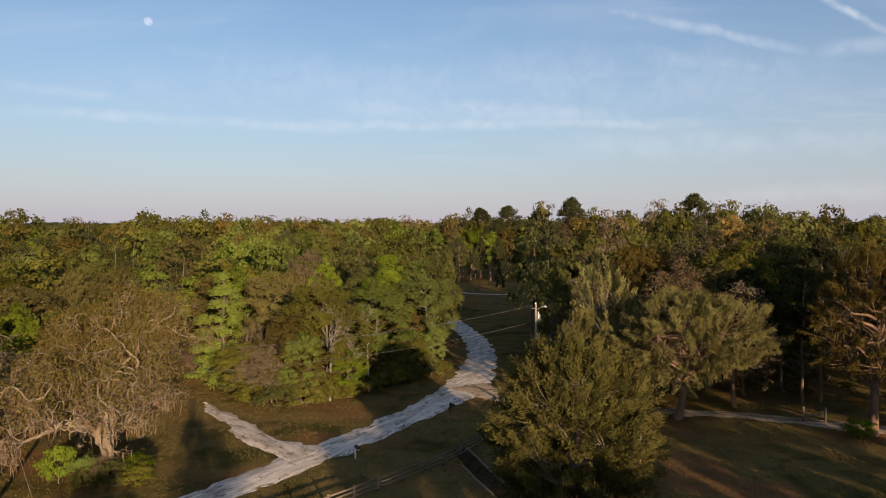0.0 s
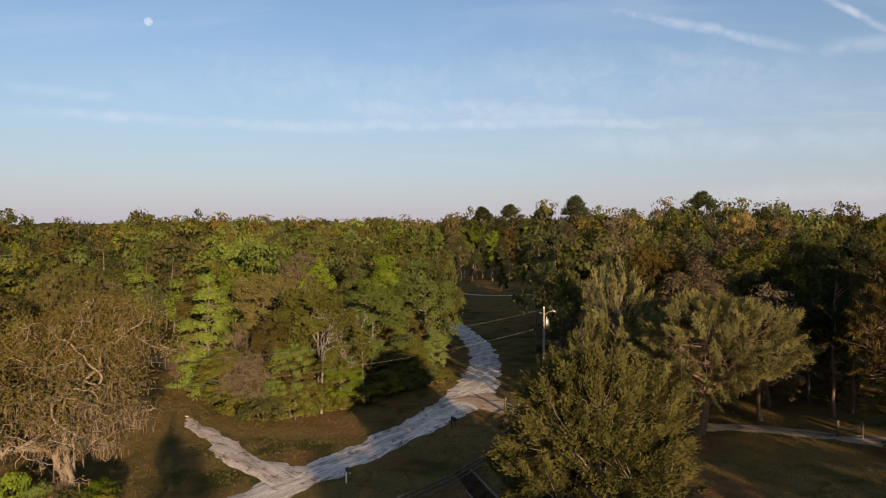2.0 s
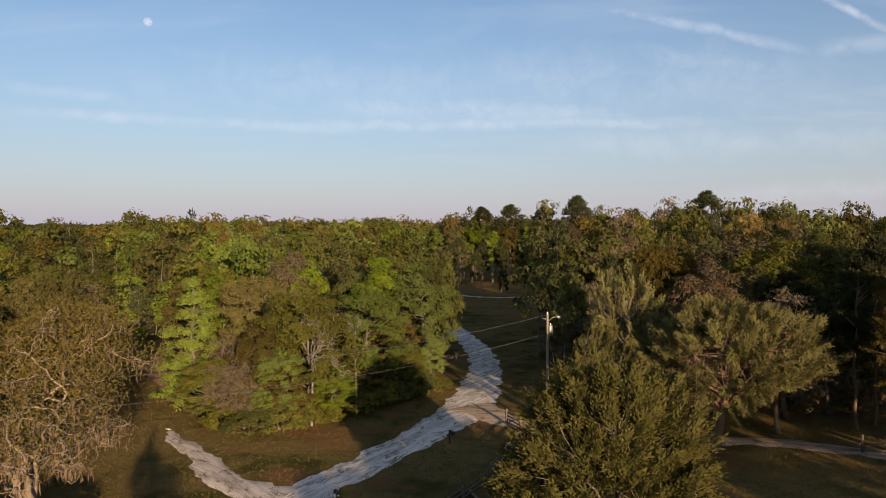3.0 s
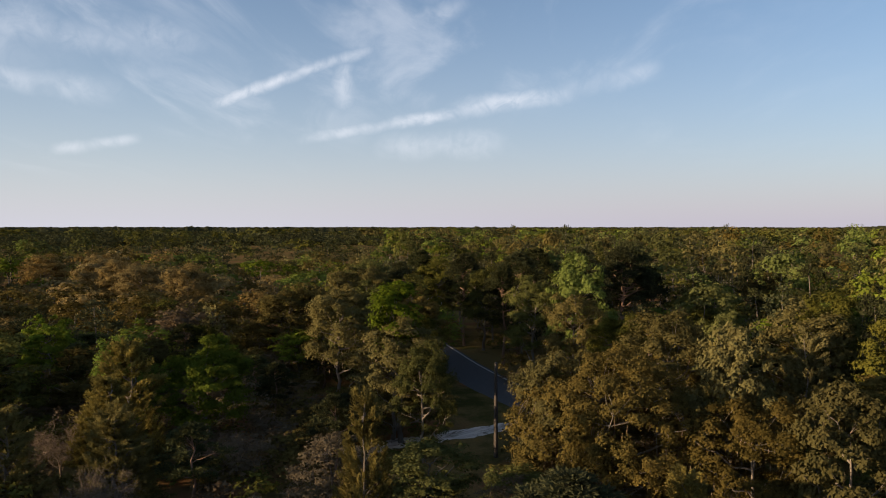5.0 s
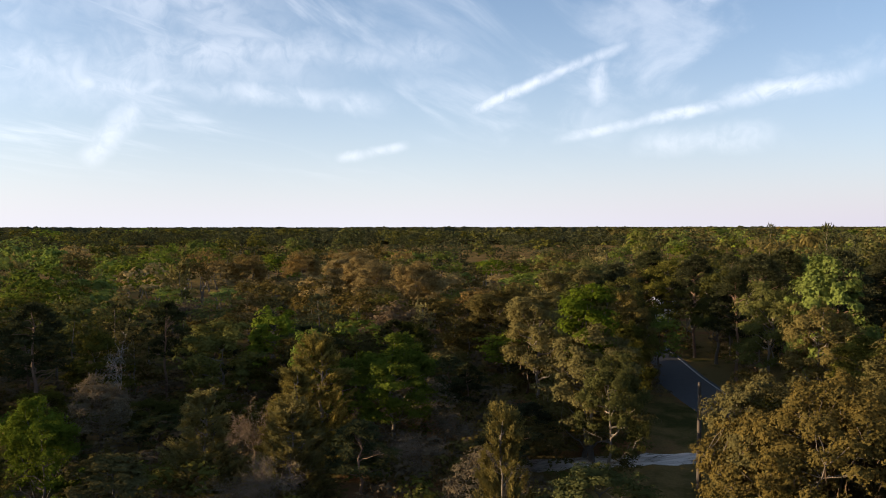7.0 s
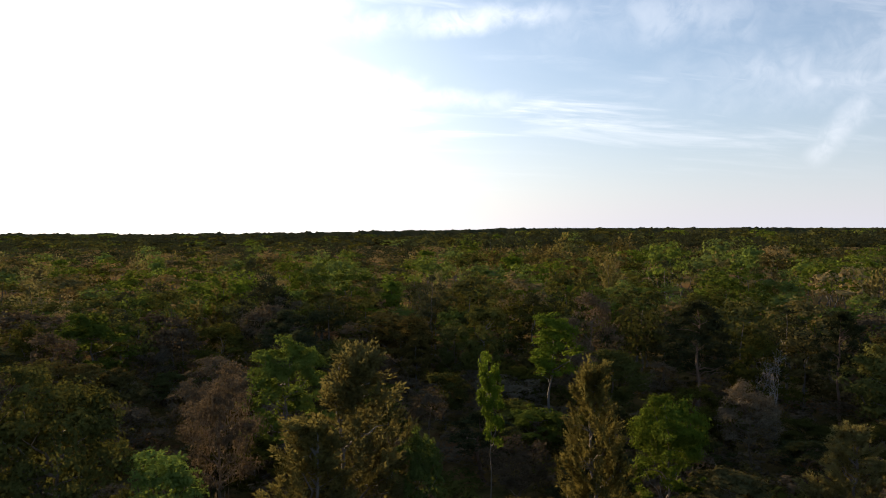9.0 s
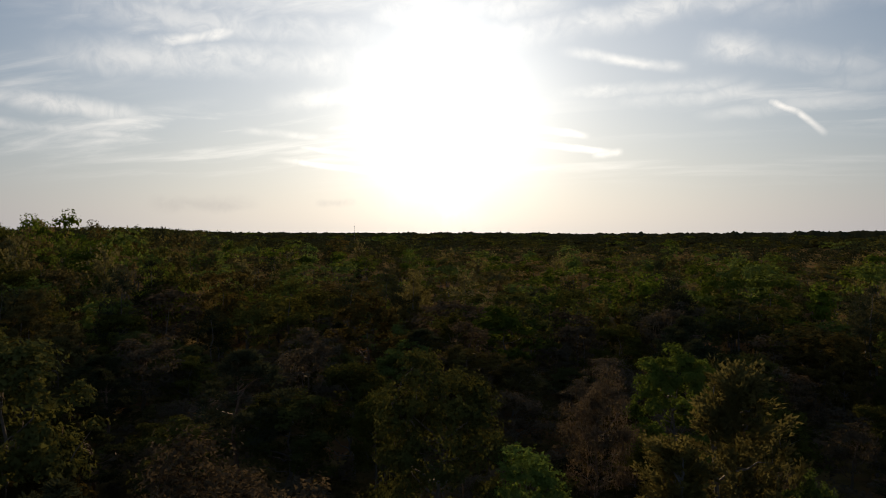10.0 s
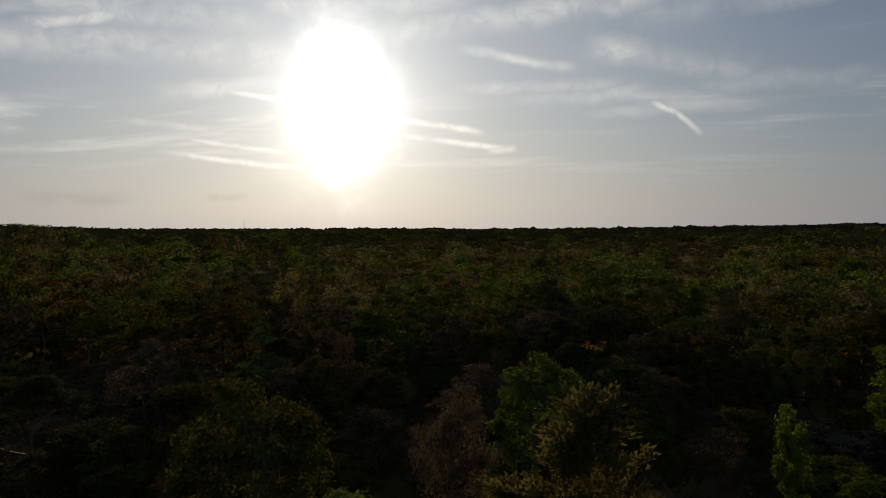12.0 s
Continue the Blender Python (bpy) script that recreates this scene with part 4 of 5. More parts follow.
# ---- trees that stand apart ----
def lone(made, x, y, leaf, bark, name, label, turn=0):
    ob = tree_thing(name, made, LEAF[leaf], BARK[bark], label, group="old oaks round the clearing", split=True)
    ob.matrix_basis = pose(x, y, 0, 0, 0, turn)
    return ob


lone(grown_parts(7, 14.0, 13.0, 0.50, 1.2, 5, 95000, 0.19, 3600, 0.02, 900, (3.2, 1.5, 2.4, 1.3, 2.0, 1.1), 1.2), -25.6, 53.4, "olive", "pale", "oak_tree", "old spreading oak with pale limbs hung with grey moss", 200)
lone(tree_parts(8, 11.7, 5.4, 0.4, "live", 700, 220, 0.19, 0.74, 0.8, 0.5, 0.34, 26, 900, 0.0, 1, 10), 8.7, 44.6, "live", "grey", "live_oak", "broad live oak with rising grey-green sprays and hanging moss")
lone(tree_parts(9, 12.6, 8.4, 3.4, "live", 660, 220, 0.20, 0.74, 0.25, 0.45, 0.42, 44, 2200, 0.25, 1, 10), 23.4, 69.4, "live", "pine", "live_oak", "leaning live oak with a wide crown and hanging moss")
lone(tree_parts(10, 17.6, 7.2, 4.5, "live", 440, 170, 0.18, 0.66, 0.2, 0.45, 0.48, 44, 2800, 0.05, 1, 10), 39.6, 64.2, "olive", "pine", "oak_tree", "tall oak with a thick pale trunk and long moss")
lone(tree_parts(62, 11.5, 5.9, 0.2, "round", 520, 210, 0.15, 0.60, 0.4, 0.7, 0.3, 40, 900, 0.0, 1, 10), -45.4, 25.9, "olive", "grey", "tree", "dense olive-green tree beside a paved road")
PLANTED.append(("olive", -45.4, 25.9, 11.5, 5.9))
for key, x, y, tall, wide in (
    ("fresh", -2.9, 93, 14.6, 4.6), ("fresh", -7.4, 96, 15.0, 4.6), ("oak", -11, 101, 15.2, 5.6), ("oak", -13.5, 78.5, 14.2, 5.0), ("fresh", -8.2, 86, 13.2, 4.4),
    ("olive", -17.4, 77, 9.8, 3.6), ("twiggy", -20.4, 79.5, 11.4, 2.6), ("layer", -27.0, 86, 13.6, 4.4), ("olive", -21.5, 90, 14, 4.6),
    ("live", 13.6, 70, 11.2, 3.4), ("live", 17.4, 76.5, 15.0, 4.4), ("dull", 26.5, 80, 15.5, 5.0), ("oak", 36, 88, 17.4, 6.4),
):
    plant(key, x, y, tall, wide)
for key, x, y, tall, wide in (
    ("oak", 46, 92, 18, 6.0), ("dull", 31, 74, 14, 4.5), ("olive", 52, 78, 17, 6), ("dull", 23, 112, 17.5, 5.0), ("olive", 29, 101, 17.0, 5.2), ("pine", 19, 150, 20, 4.4),
    ("dull", 27, 158, 19.5, 5.0), ("dull", 33, 139, 19, 5.2), ("oak", 22, 131, 18, 4.6), ("dull", 17.5, 88, 12.5, 4),
    ("olive", -45, 74, 13.4, 6.2), ("oak", -52, 84, 14.2, 5.5), ("twiggy", -46.4, 102, 15.2, 3.5), ("shrub", -28.6, 51.6, 3.2, 1.6), ("shrub", -23.4, 52.2, 2.4, 1.7),
):
    plant(key, x, y, tall, wide)
for key, x, y, tall, wide in (
    ("shrub", -26.4, 51.4, 2.6, 1.2), ("shrub", -24.6, 83.6, 3.4, 2.8), ("twiggy", -24.8, 51.6, 3.0, 1.2), ("shrub", 37.6, 63, 2.2, 1.6),
    ("olive", -62, 11.4, 11.2, 4.4), ("poplar", -63, 10.6, 14.4, 3.0), ("oak", -57, 13.6, 9.8, 2.6), ("gold", -37, 11.8, 10.6, 2.2), ("gold", -45.8, -6.1, 7.6, 3.0),
    ("gold", -54.5, -9.4, 10.4, 3.9), ("gold", -50.0, -8.6, 8.4, 3.2), ("poplar", -55.5, -11, 10.4, 1.6), ("gold", -45.2, -13.2, 7.4, 2.9), ("snag", -53.0, -29.2, 10.2, 1.0), ("dull", -48.6, -26.6, 6.8, 2.8), ("olive", -94, -6.5, 11.2, 5.8), ("fresh", -58, -4.0, 10.0, 3.9),
):
    plant(key, x, y, tall, wide)
for key, x, y, tall, wide in (
    ("twiggy", -49, -11.6, 7.8, 2.0), ("twiggy", -41, -4, 6.2, 2.4), ("shrub", -41.3, -25, 6.8, 2.6), ("gold", -15.9, -12.7, 13.2, 4.3), ("gold", -13.6, -10.9, 10.4, 3.6),
    ("gold", -29.2, -14.5, 11.5, 2.8), ("dull", -8.8, -23.5, 10.7, 2.5), ("fresh", -13, -32.4, 11.2, 3.4), ("poplar", -24.8, -19.1, 11.5, 0.9), ("oak", -2.5, -13.3, 12.7, 3.7),
    ("poplar", -35.9, -35.7, 11.6, 2.6), ("fresh", -34.5, -16.1, 8.8, 2.4), ("fresh", -2.2, 7.4, 12.6, 1.3), ("dull", 1.3, -1.3, 11.7, 4.3),
):
    plant(key, x, y, tall, wide)
for key, x, y, tall, wide in (
    ("poplar", -7.2, -12.4, 9.2, 1.8), ("fresh", -18.9, -12.6, 9.4, 1.6), ("oak", 128, -88, 21.2, 4.6), ("oak", 140, -98, 20.6, 4.6), ("oak", 120, -84, 19.8, 4.0), ("oak", 149, -104, 20.2, 4.4),
    ("rust", -134, -78, 12.6, 5.4), ("rust", -158, -64, 13, 5.6), ("rust", -124, -32, 12.4, 5.2), ("rust", -140, -52, 12.4, 5.6), ("rust", -150, -74, 13, 5.4), ("rust", -131, -44, 12.2, 5.0), ("rust", -146, -60, 13, 5.2), 
    ("olive", -47.6, 23.4, 11.2, 3.5), ("olive", -56.5, 33, 12.4, 4.8), ("olive", -41, 33.5, 9.6, 3.6),
):
    plant(key, x, y, tall, wide)
for key, x, y, tall, wide in (
    ("pine", -105, 25, 15.6, 4.6), ("pine", -107, 34, 16.2, 4.6), ("pine", -100, 39, 16.4, 4.6), ("pine", -113, 43, 17, 4.6), ("pine", -95, 33, 15.4, 4.4), ("pine", -118, 29, 15.8, 4.4),
    ("pine", 73, 204, 29, 7), ("pine", 44.5, 243, 29.5, 6.5), ("pine", 14, 262, 26.5, 6), ("pine", 24, 258, 27, 7), ("pine", 36, 262, 26.5, 7), ("rust", 69, 168, 21.5, 6), ("rust", 79, 172, 21, 6),
):
    plant(key, x, y, tall, wide)
for key, x, y, tall, wide in (("fresh", -9, 251, 18, 5), ("fresh", -2, 254, 19.5, 5.4), ("olive", 4, 250, 18, 5), ("fresh", 10, 253, 20, 5.4), ("fresh", 17, 250, 18.5, 5), ("olive", 23, 252, 19.5, 5.4), ("fresh", 30, 251, 20, 5), ("oak", 37, 249, 20, 5.4)):
    plant("wood_" + key, x, y, tall, wide)
track("road_6", [(-10, 226, 1.6), (2, 208, 1.8), (14, 199, 1.6), (30, 204, 1.5), (44, 214, 1.4)], SAND_SIDE, "faint pale track across a shaded field", 0.02, 0.3, 8)
for x, y, tall, wide in ((2.5, 206, 15, 2.2), (8.5, 190, 13, 1.8), (11, 203, 16, 2.2), (-1.5, 184, 12, 1.6), (17, 214, 16, 2.4), (5, 226, 16, 2.6), (21, 196, 15, 2.4), (14, 172, 10, 1.4)):
    plant("pine", x, y, tall, wide, label="slim pine with a high crown in a shaded field")
for key, x, y, tall, wide in (("oak", -124, 12, 13.5, 4.6), ("olive", -123, 6, 12.5, 4.6), ("pine", -129, 9, 15, 4.2), ("oak", -84, 5.5, 13.5, 4.6), ("olive", -93, 3, 14.5, 4.8), ("oak", -102, 2.5, 15, 4.8), ("oak", -112, 1.5, 15, 4.8), ("olive", -76, 3.5, 13, 4.6)):
    plant(key, x, y, tall, wide)
# young growth along the front of the woods
for key, x, y, tall, wide in (
    ("oak", -4.4, 88.5, 6.5, 3.0), ("olive", -7.6, 83.6, 5.8, 2.8), ("fresh", -1.6, 91.5, 6.4, 2.6), ("dull", -11.4, 80.5, 6.2, 2.8), ("olive", -14.6, 75.8, 6.0, 2.8), ("fresh", -10.6, 78.2, 5.4, 2.4),
    ("dull", -18.6, 75.4, 6.4, 2.6), ("oak", -22.6, 78.4, 6.2, 2.8), ("fresh", -25.4, 83.0, 5.2, 2.6), ("oak", -16.4, 82, 9.5, 3.6), ("olive", -5.6, 93.4, 9.0, 3.4),
    ("twiggy", -18.6, 75.8, 9.4, 2.8), ("fresh", -15.2, 75.4, 8.2, 2.6), ("snag", -12.4, 76.6, 12.6, 1.8), ("snag", -8.6, 81.0, 11.8, 1.6),
    ("dull", -33.5, 51.5, 11.2, 4.4), ("olive", -31.4, 60.4, 12.2, 4.4), ("oak", -73, 12.6, 11, 3.2), ("olive", -80, 11.8, 12, 3.4), ("oak", -88, 9.6, 13, 4), ("pine", -96, 8.4, 14.5, 3.8), ("oak", -109, 20, 14, 4.2),
    ("pine", -113, 17, 15, 3.6), ("oak", -72, 33, 11, 4), ("olive", -80, 29.4, 12, 3.8), ("oak", -88, 25.8, 13, 4), ("pine", -97, 22.4, 14, 3.6), ("oak", -121, 16.4, 14, 4.4), ("oak", -138, 8.2, 13.5, 5), ("olive", -140, 13, 13, 4),
):
    plant(key, x, y, tall, wide)
for x, y, tall, wide in (
    (-1.4, 89.6, 2.6, 2.4), (-4.6, 86.6, 2.4, 2.6), (-8.2, 81.6, 2.6, 2.6), (-11.6, 78.0, 2.2, 2.4), (-14.6, 74.4, 2.4, 2.4), (-17.6, 73.8, 2.8, 2.6), (-20.4, 75.6, 2.4, 2.4), (-23.2, 79.4, 2.4, 2.4),
    (-6.4, 84.0, 3.2, 2.6), (-13.0, 76.4, 3.2, 2.4), (-16.0, 75.6, 3.4, 2.4), (-2.8, 88.4, 3.4, 2.4), (-19.2, 76.8, 3.4, 2.4), (-26.0, 50.9, 2.0, 1.3), (-24.2, 51.0, 2.2, 1.6), (-22.6, 51.6, 1.8, 1.4),
):
    plant("thicket", x, y, tall, wide)

# ---- the woods ----
CLEARINGS = (
    [(-30, 30), (-18, 38), (-2, 44), (2, 30), (60, 30), (60, 66), (44, 74), (24, 76), (12, 80), (14, 92), (15, 142), (32, 146), (40, 250), (-10, 250), (-5, 146), (0.5, 120),
     (0.5, 96), (-2, 87), (-12, 73), (-24, 76), (-27, 84), (-35, 108), (-52, 118), (-54, 112), (-38, 98), (-34, 86), (-36, 66)],
    [(-34, 16.5), (-34, 19), (-48, 19.6), (-66, 23), (-72, 30.5), (-80, 26.6), (-92, 21.4), (-108, 16.6), (-119, 13.4), (-119, 6.4), (-92, 14), (-66, 14.2)],
    [(-12, 18), (-2, 6), (20, 4), (40, 20), (40, 34), (-20, 36)],
    [(-3, 3), (-32, 44), (-2, 47), (32, 46), (30, 4)],
)
# ground that the low sun reaches through gaps in the woods
GLADES = (
    (-16, 64, 0), (-12, 66, 0), (-20, 62, 0), (-22, 66, 0), (-30, 47, 0), (-24, 48, 0), (-28, 44, 0), (-14, 71, 0), (-8, 62, 0), (3, 84, 0), (36, 69, 0), (41, 62, 0), (-53, 66, 0), (1, 53, 0),
    (-25, 50, 4), (-29, 50, 4), (-21, 52, 4), (-33, 50, 5), (-5, 90, 3), (-10, 88, 3), (-15, 76, 2), (-20, 76, 2), (-27, 84, 3), (8, 42, 4), (4, 43, 4), (13, 43, 4), (20, 55, 6), (26, 55, 6),
)
GLADES += tuple((x, y, 0) for y in (49.0, 60.0) for x in range(-37, -8, 3))
GLADES += tuple((x, y, 0.5) for x, y in ((-4, 88), (-8, 83), (-12, 78), (-16, 74), (-20, 74), (-24, 80), (4, 90), (5, 42), (9, 41)))
GLADES += tuple((x, y, tall * 0.34) for key, x, y, tall, wide in PLANTED if x < 5 and y < 33 and tall > 7 and math.hypot(x, y - 20) < 90 and key != "snag")
SUN_FLAT = Vector((SUN_WAY.x, SUN_WAY.y)).normalized()
SUN_RISE = math.tan(radians(SUN_EL))


def inside(x, y, ring):
    hit = False
    for (x0, y0), (x1, y1) in zip(ring, ring[1:] + ring[:1]):
        if (y0 > y) != (y1 > y) and x < x0 + (y - y0) * (x1 - x0) / (y1 - y0):
            hit = not hit
    return hit


def height_under_sun(x, y, wide):
    """How tall a tree may stand here without shading a glade."""
    most = 99.0
    for gx, gy, gz in GLADES:
        dx, dy = x - gx, y - gy
        along = dx * SUN_FLAT.x + dy * SUN_FLAT.y
        if along > 0 and abs(dx * SUN_FLAT.y - dy * SUN_FLAT.x) < wide + 0.4:
            most = min(most, gz + along * SUN_RISE)
    return most


def bearing(x, y):
    """Heading, from -120 to 240 degrees, and distance from the middle of the flight."""
    a = math.degrees(math.atan2(-x - 4, y - 20))
    return (a + 360 if a < -120 else a), math.hypot(x + 4, y - 20)


def wood_height(x, y):
    a, d = bearing(x, y)
    if a < 0:
        return min(15.5 + 0.034 * d, 24)
    if a < 25:
        return min(12.6 + 0.034 * d, 23)
    if a < 40:
        return min(12.0 + 0.026 * d, 19.5)
    if a < 77:
        return min(11.5 + 0.022 * d, 18)
    if a < 98:
        return 9.8 if d < 75 else min(13.0 + 0.010 * d, 18)
    if a < 126:
        return min(8.8 + 0.016 * d, 17.8)
    rising = min(max((a - 212) / 10, 0), 1)
    cap = 17.8 - 6.0 * min(max((a - 156) / 14, 0), 1) + 7.2 * rising
    return min(10.6 + (0.012 + 0.030 * rising) * d, cap)


def stand(x, y):
    """Groups of trees that stand higher or lower than the rest."""
    return 1 + 0.34 * noise.noise(Vector((x * 0.042, y * 0.042, 3.0))) + 0.22 * noise.noise(Vector((x * 0.013, y * 0.013, 9.0)))


def wood_kind(x, y, u):
    a, d = bearing(x, y)
    if a < 0:
        # share of dark pine and oak raised here, leaf colour standing in for shade
        mix = (("dull", 0.08), ("olive", 0.22), ("oak", 0.56), ("pine", 1))
    elif a < 40:
        mix = (("fresh", 0.30), ("oak", 0.60), ("olive", 0.84), ("dull", 0.88), ("pine", 0.98), ("twiggy", 1))
    elif a < 98 and d > 75:
        mix = (("pine", 0.42), ("oak", 0.62), ("fresh", 0.80), ("olive", 1))
    elif a < 77:
        mix = (("oak", 0.4), ("olive", 0.8), ("gold", 1))
    elif a < 134:
        if 112 < d < 185 and 104 < a < 131:
            mix = (("rust", 0.55), ("fresh", 0.75), ("olive", 1))
        elif d > 250:
            mix = (("pine", 0.85), ("oak", 1))
        elif d > 130:
            mix = (("fresh", 0.28), ("olive", 0.52), ("oak", 0.78), ("pine", 0.92), ("gold", 1))
        else:
            mix = (("pine", 0.34), ("oak", 0.60), ("olive", 0.78), ("dull", 0.86), ("fresh", 0.94), ("gold", 1))
    elif d < 105:
        mix = (("oak", 0.40), ("pine", 0.72), ("dull", 0.86), ("olive", 0.95), ("fresh", 1))
    elif d < 240:
        mix = (("fresh", 0.34), ("gold", 0.52), ("olive", 0.70), ("poplar", 0.78), ("rust", 0.84), ("oak", 0.94), ("pine", 1))
    else:
        mix = (("pine", 0.80), ("oak", 0.95), ("fresh", 1))
    return next(k for k, top in mix if u <= top)


STANDING = [(o.matrix_basis.translation.x, o.matrix_basis.translation.y) for o in bpy.data.objects if o.parent is None and o.get("category") == "tree"]
rng = np.random.default_rng(77)


def free_spot(x, y, near):
    return not any(inside(x, y, c) for c in CLEARINGS) and all((x - a) ** 2 + (y - b) ** 2 > near * near for a, b in STANDING)


def scattered(step, reach, inner):
    """Places for trees on a shaken grid, between two distances."""
    n = int(reach / step)
    for i in range(-n, n + 1):
        for j in range(-n, n + 1):
            x, y = (i + rng.uniform(-0.42, 0.42)) * step, 20 + (j + rng.uniform(-0.42, 0.42)) * step
            a, d = bearing(x, y)
            if inner <= d < reach and (-48 < a if d < 100 else -36 < a) and a < 239:
                yield x, y, a, d


PROUD = [(*bearing(x, y), tall * (2.0 if _ == "rust" else 1), wide) for _, x, y, tall, wide in PLANTED if 77 < bearing(x, y)[0] and bearing(x, y)[1] < (175 if _ == "rust" else 78)]


def room_before(a, d, wide):
    """How tall a tree may stand in front of the finer ones behind it, seen from the height of the flight."""
    most = 99.0
    for pa, pd, pt, pw in PROUD:
        if d < pd - 1 and abs(a - pa) < math.degrees((pw * 0.5 + wide * 0.8) / d):
            most = min(most, 19.0 - (19.0 - pt * 0.30) * d / pd)
    return most


NEAR_REACH = 84.0
for x, y, a, d in list(scattered(6.3, NEAR_REACH, 14)):
    tall = wood_height(x, y) * rng.uniform(0.62, 1.08) * stand(x, y)
    key = wood_kind(x, y, rng.random())
    wide = {"pine": 2.9, "poplar": 1.9, "gold": 2.6, "twiggy": 2.6}.get(key, 3.6) * rng.uniform(0.8, 1.2)
    if a > 77:
        low = rng.random() < (0.62 if d < 62 else 0.35)
        if low:
            tall *= rng.uniform(0.45, 0.62)
            key = ("dull", "oak", "twiggy", "olive", "dull")[int(rng.integers(0, 5))]
        else:
            tall *= 0.92 if d < 50 else 1.04
            wide *= 1.12
        tall = min(tall, room_before(a, d, wide))
    tall = min(tall, height_under_sun(x, y, wide))
    if free_spot(x, y, 3.6) and tall > 3.0:
        plant(key if key == "twiggy" else "wood_" + key, x, y, tall, wide if tall > 8 else wide * 0.8)
# unseen oaks added behind and right of the start, shading lawn and right woods
for x, y, tall, wide in ((13, 2, 11.5, 4.2), (18.5, 5, 11.8, 4.4), (24, 4, 12, 4.5), (21, -8, 14, 5), (29, 8, 12.5, 4.6), (36, 12, 13, 5), (43, 15, 13.5, 5), (50, 19, 14, 5), (33, -2, 13, 5), (47, 4, 14, 5), (58, 22, 22, 6.0), (66, 28, 25, 6.4), (74, 33, 26, 6.4), (82, 40, 27, 6.4),
                         (55, 30, 24, 6.0), (64, 35.5, 27, 6.4), (73, 40.5, 29, 6.4), (82, 48, 30, 6.6), (60, 36, 25, 6.4), (69, 42, 27, 6.8), (78, 48, 28, 6.8), (87, 55, 29, 6.8), (96, 62, 29, 6.8), (105, 69, 29, 6.8), (114, 76, 29, 6.8)):
    plant("wood_oak", x, y, tall, wide)

# woods further off, as one mass for each kind of leaf
FAR = {}


def halved(q):
    return np.concatenate([q[:, [0, 1, 2]], q[:, [0, 2, 3]]])


for key, leaf, shape, tall, r, low, slim in (
    ("oak", "oak", "round", 13, 4.4, 1.6, 0.9), ("fresh", "fresh", "round", 13, 4.2, 1.6, 0.9), ("olive", "olive", "round", 13, 4.4, 1.6, 0.9), ("dull", "dull", "round", 13, 4.2, 1.6, 0.8),
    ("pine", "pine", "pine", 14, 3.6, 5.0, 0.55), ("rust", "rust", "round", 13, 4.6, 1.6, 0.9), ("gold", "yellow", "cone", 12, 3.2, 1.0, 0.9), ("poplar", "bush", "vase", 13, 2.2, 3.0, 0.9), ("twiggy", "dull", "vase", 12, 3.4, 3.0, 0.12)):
    for level, clumps, leaves, size, puff in ((0, 48, 42, 0.40, 1.05), (1, 28, 19, 0.58, 1.15), (2, 14, 9, 0.92, 1.45), (3, 10, 5, 1.45, 1.7)):
        for v in range(3):
            trunk, boughs, crown, _ = tree_parts(300 + v * 11 + level, tall, r, max(low, (0.16, 0.42, 0.55, 0.62)[level] * tall), shape, clumps, leaves, size, puff, 0.4, slim, 0.2, 5 if level == 0 else 1, 0, 0.0, 0, 5, 0.12)
            FAR[key, level, v] = (tall, r, (trunk.arrays()[0], halved(trunk.arrays()[1])), crown.arrays())
MASS, TONES = {}, {}
for step, reach, inner, level in ((6.6, 132.0, NEAR_REACH, 0), (8.9, 260.0, 132.0, 1), (13.5, 500.0, 260.0, 2), (22.0, 950.0, 500.0, 3)):
    for x, y, a, d in scattered(step, reach, inner):
        if level < 2 and not free_spot(x, y, 3.6):
            continue
        share = rng.uniform(0.58, 1.12)
        tall = wood_height(x, y) * share * stand(x, y)
        key = wood_kind(x, y, rng.random())
        if level < 2:
            tall = min(tall, height_under_sun(x, y, 3.6), room_before(a, d, 3.0))
        if tall < 4:
            continue
        if level >= 2:
            tall = min(tall, wood_height(x, y))
        v = int(rng.integers(0, 3))
        h, r, trunk, crown = FAR[key, level, v]
        wide = {"pine": 3.1, "poplar": 2.1, "gold": 2.8, "twiggy": 2.8}.get(key, 4.2) * rng.uniform(0.8, 1.1) * (0.55 + 0.55 * share) / r * (1.0, 1.1, 1.6, 2.6)[level]
        t = rng.uniform(0, 6.28)
        c, s = math.cos(t), math.sin(t)
        tone = rng.uniform(0, 1)
        for what, (vs, qs) in (("bark", trunk), (key, crown)):
            if what == "bark" and level >= 2:
                continue
            turned = np.stack([(vs[:, 0] * c - vs[:, 1] * s) * wide + x, (vs[:, 0] * s + vs[:, 1] * c) * wide + y, vs[:, 2] * tall / h], 1)
            MASS.setdefault(what, Quads()).take(turned, qs)
            TONES.setdefault(what, []).append(np.full(len(qs), tone, np.float32))
SHARE = {"oak": "oak", "fresh": "fresh", "olive": "olive", "dull": "dull", "pine": "pine", "rust": "rust", "gold": "yellow", "poplar": "bush", "twiggy": "dull"}
verts, quads, index, mats, base = [], [], [], [], 0
for k, (key, q) in enumerate(MASS.items()):
    v, f = q.arrays()
    verts.append(v), quads.append(f + base), index.append(np.full(len(f), k))
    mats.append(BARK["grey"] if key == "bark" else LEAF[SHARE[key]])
    base += len(v)
woods = mesh_of("woods", np.concatenate(verts), np.concatenate(quads), *mats, index=np.concatenate(index))
woods.attributes.new("tone", "FLOAT", "FACE").data.foreach_set("value", np.concatenate([np.concatenate(TONES[key]) for key in MASS]))
tagged(new("woods", woods), "mixed pine and hardwood forest reaching to the skyline", "woods", kind="stuff")

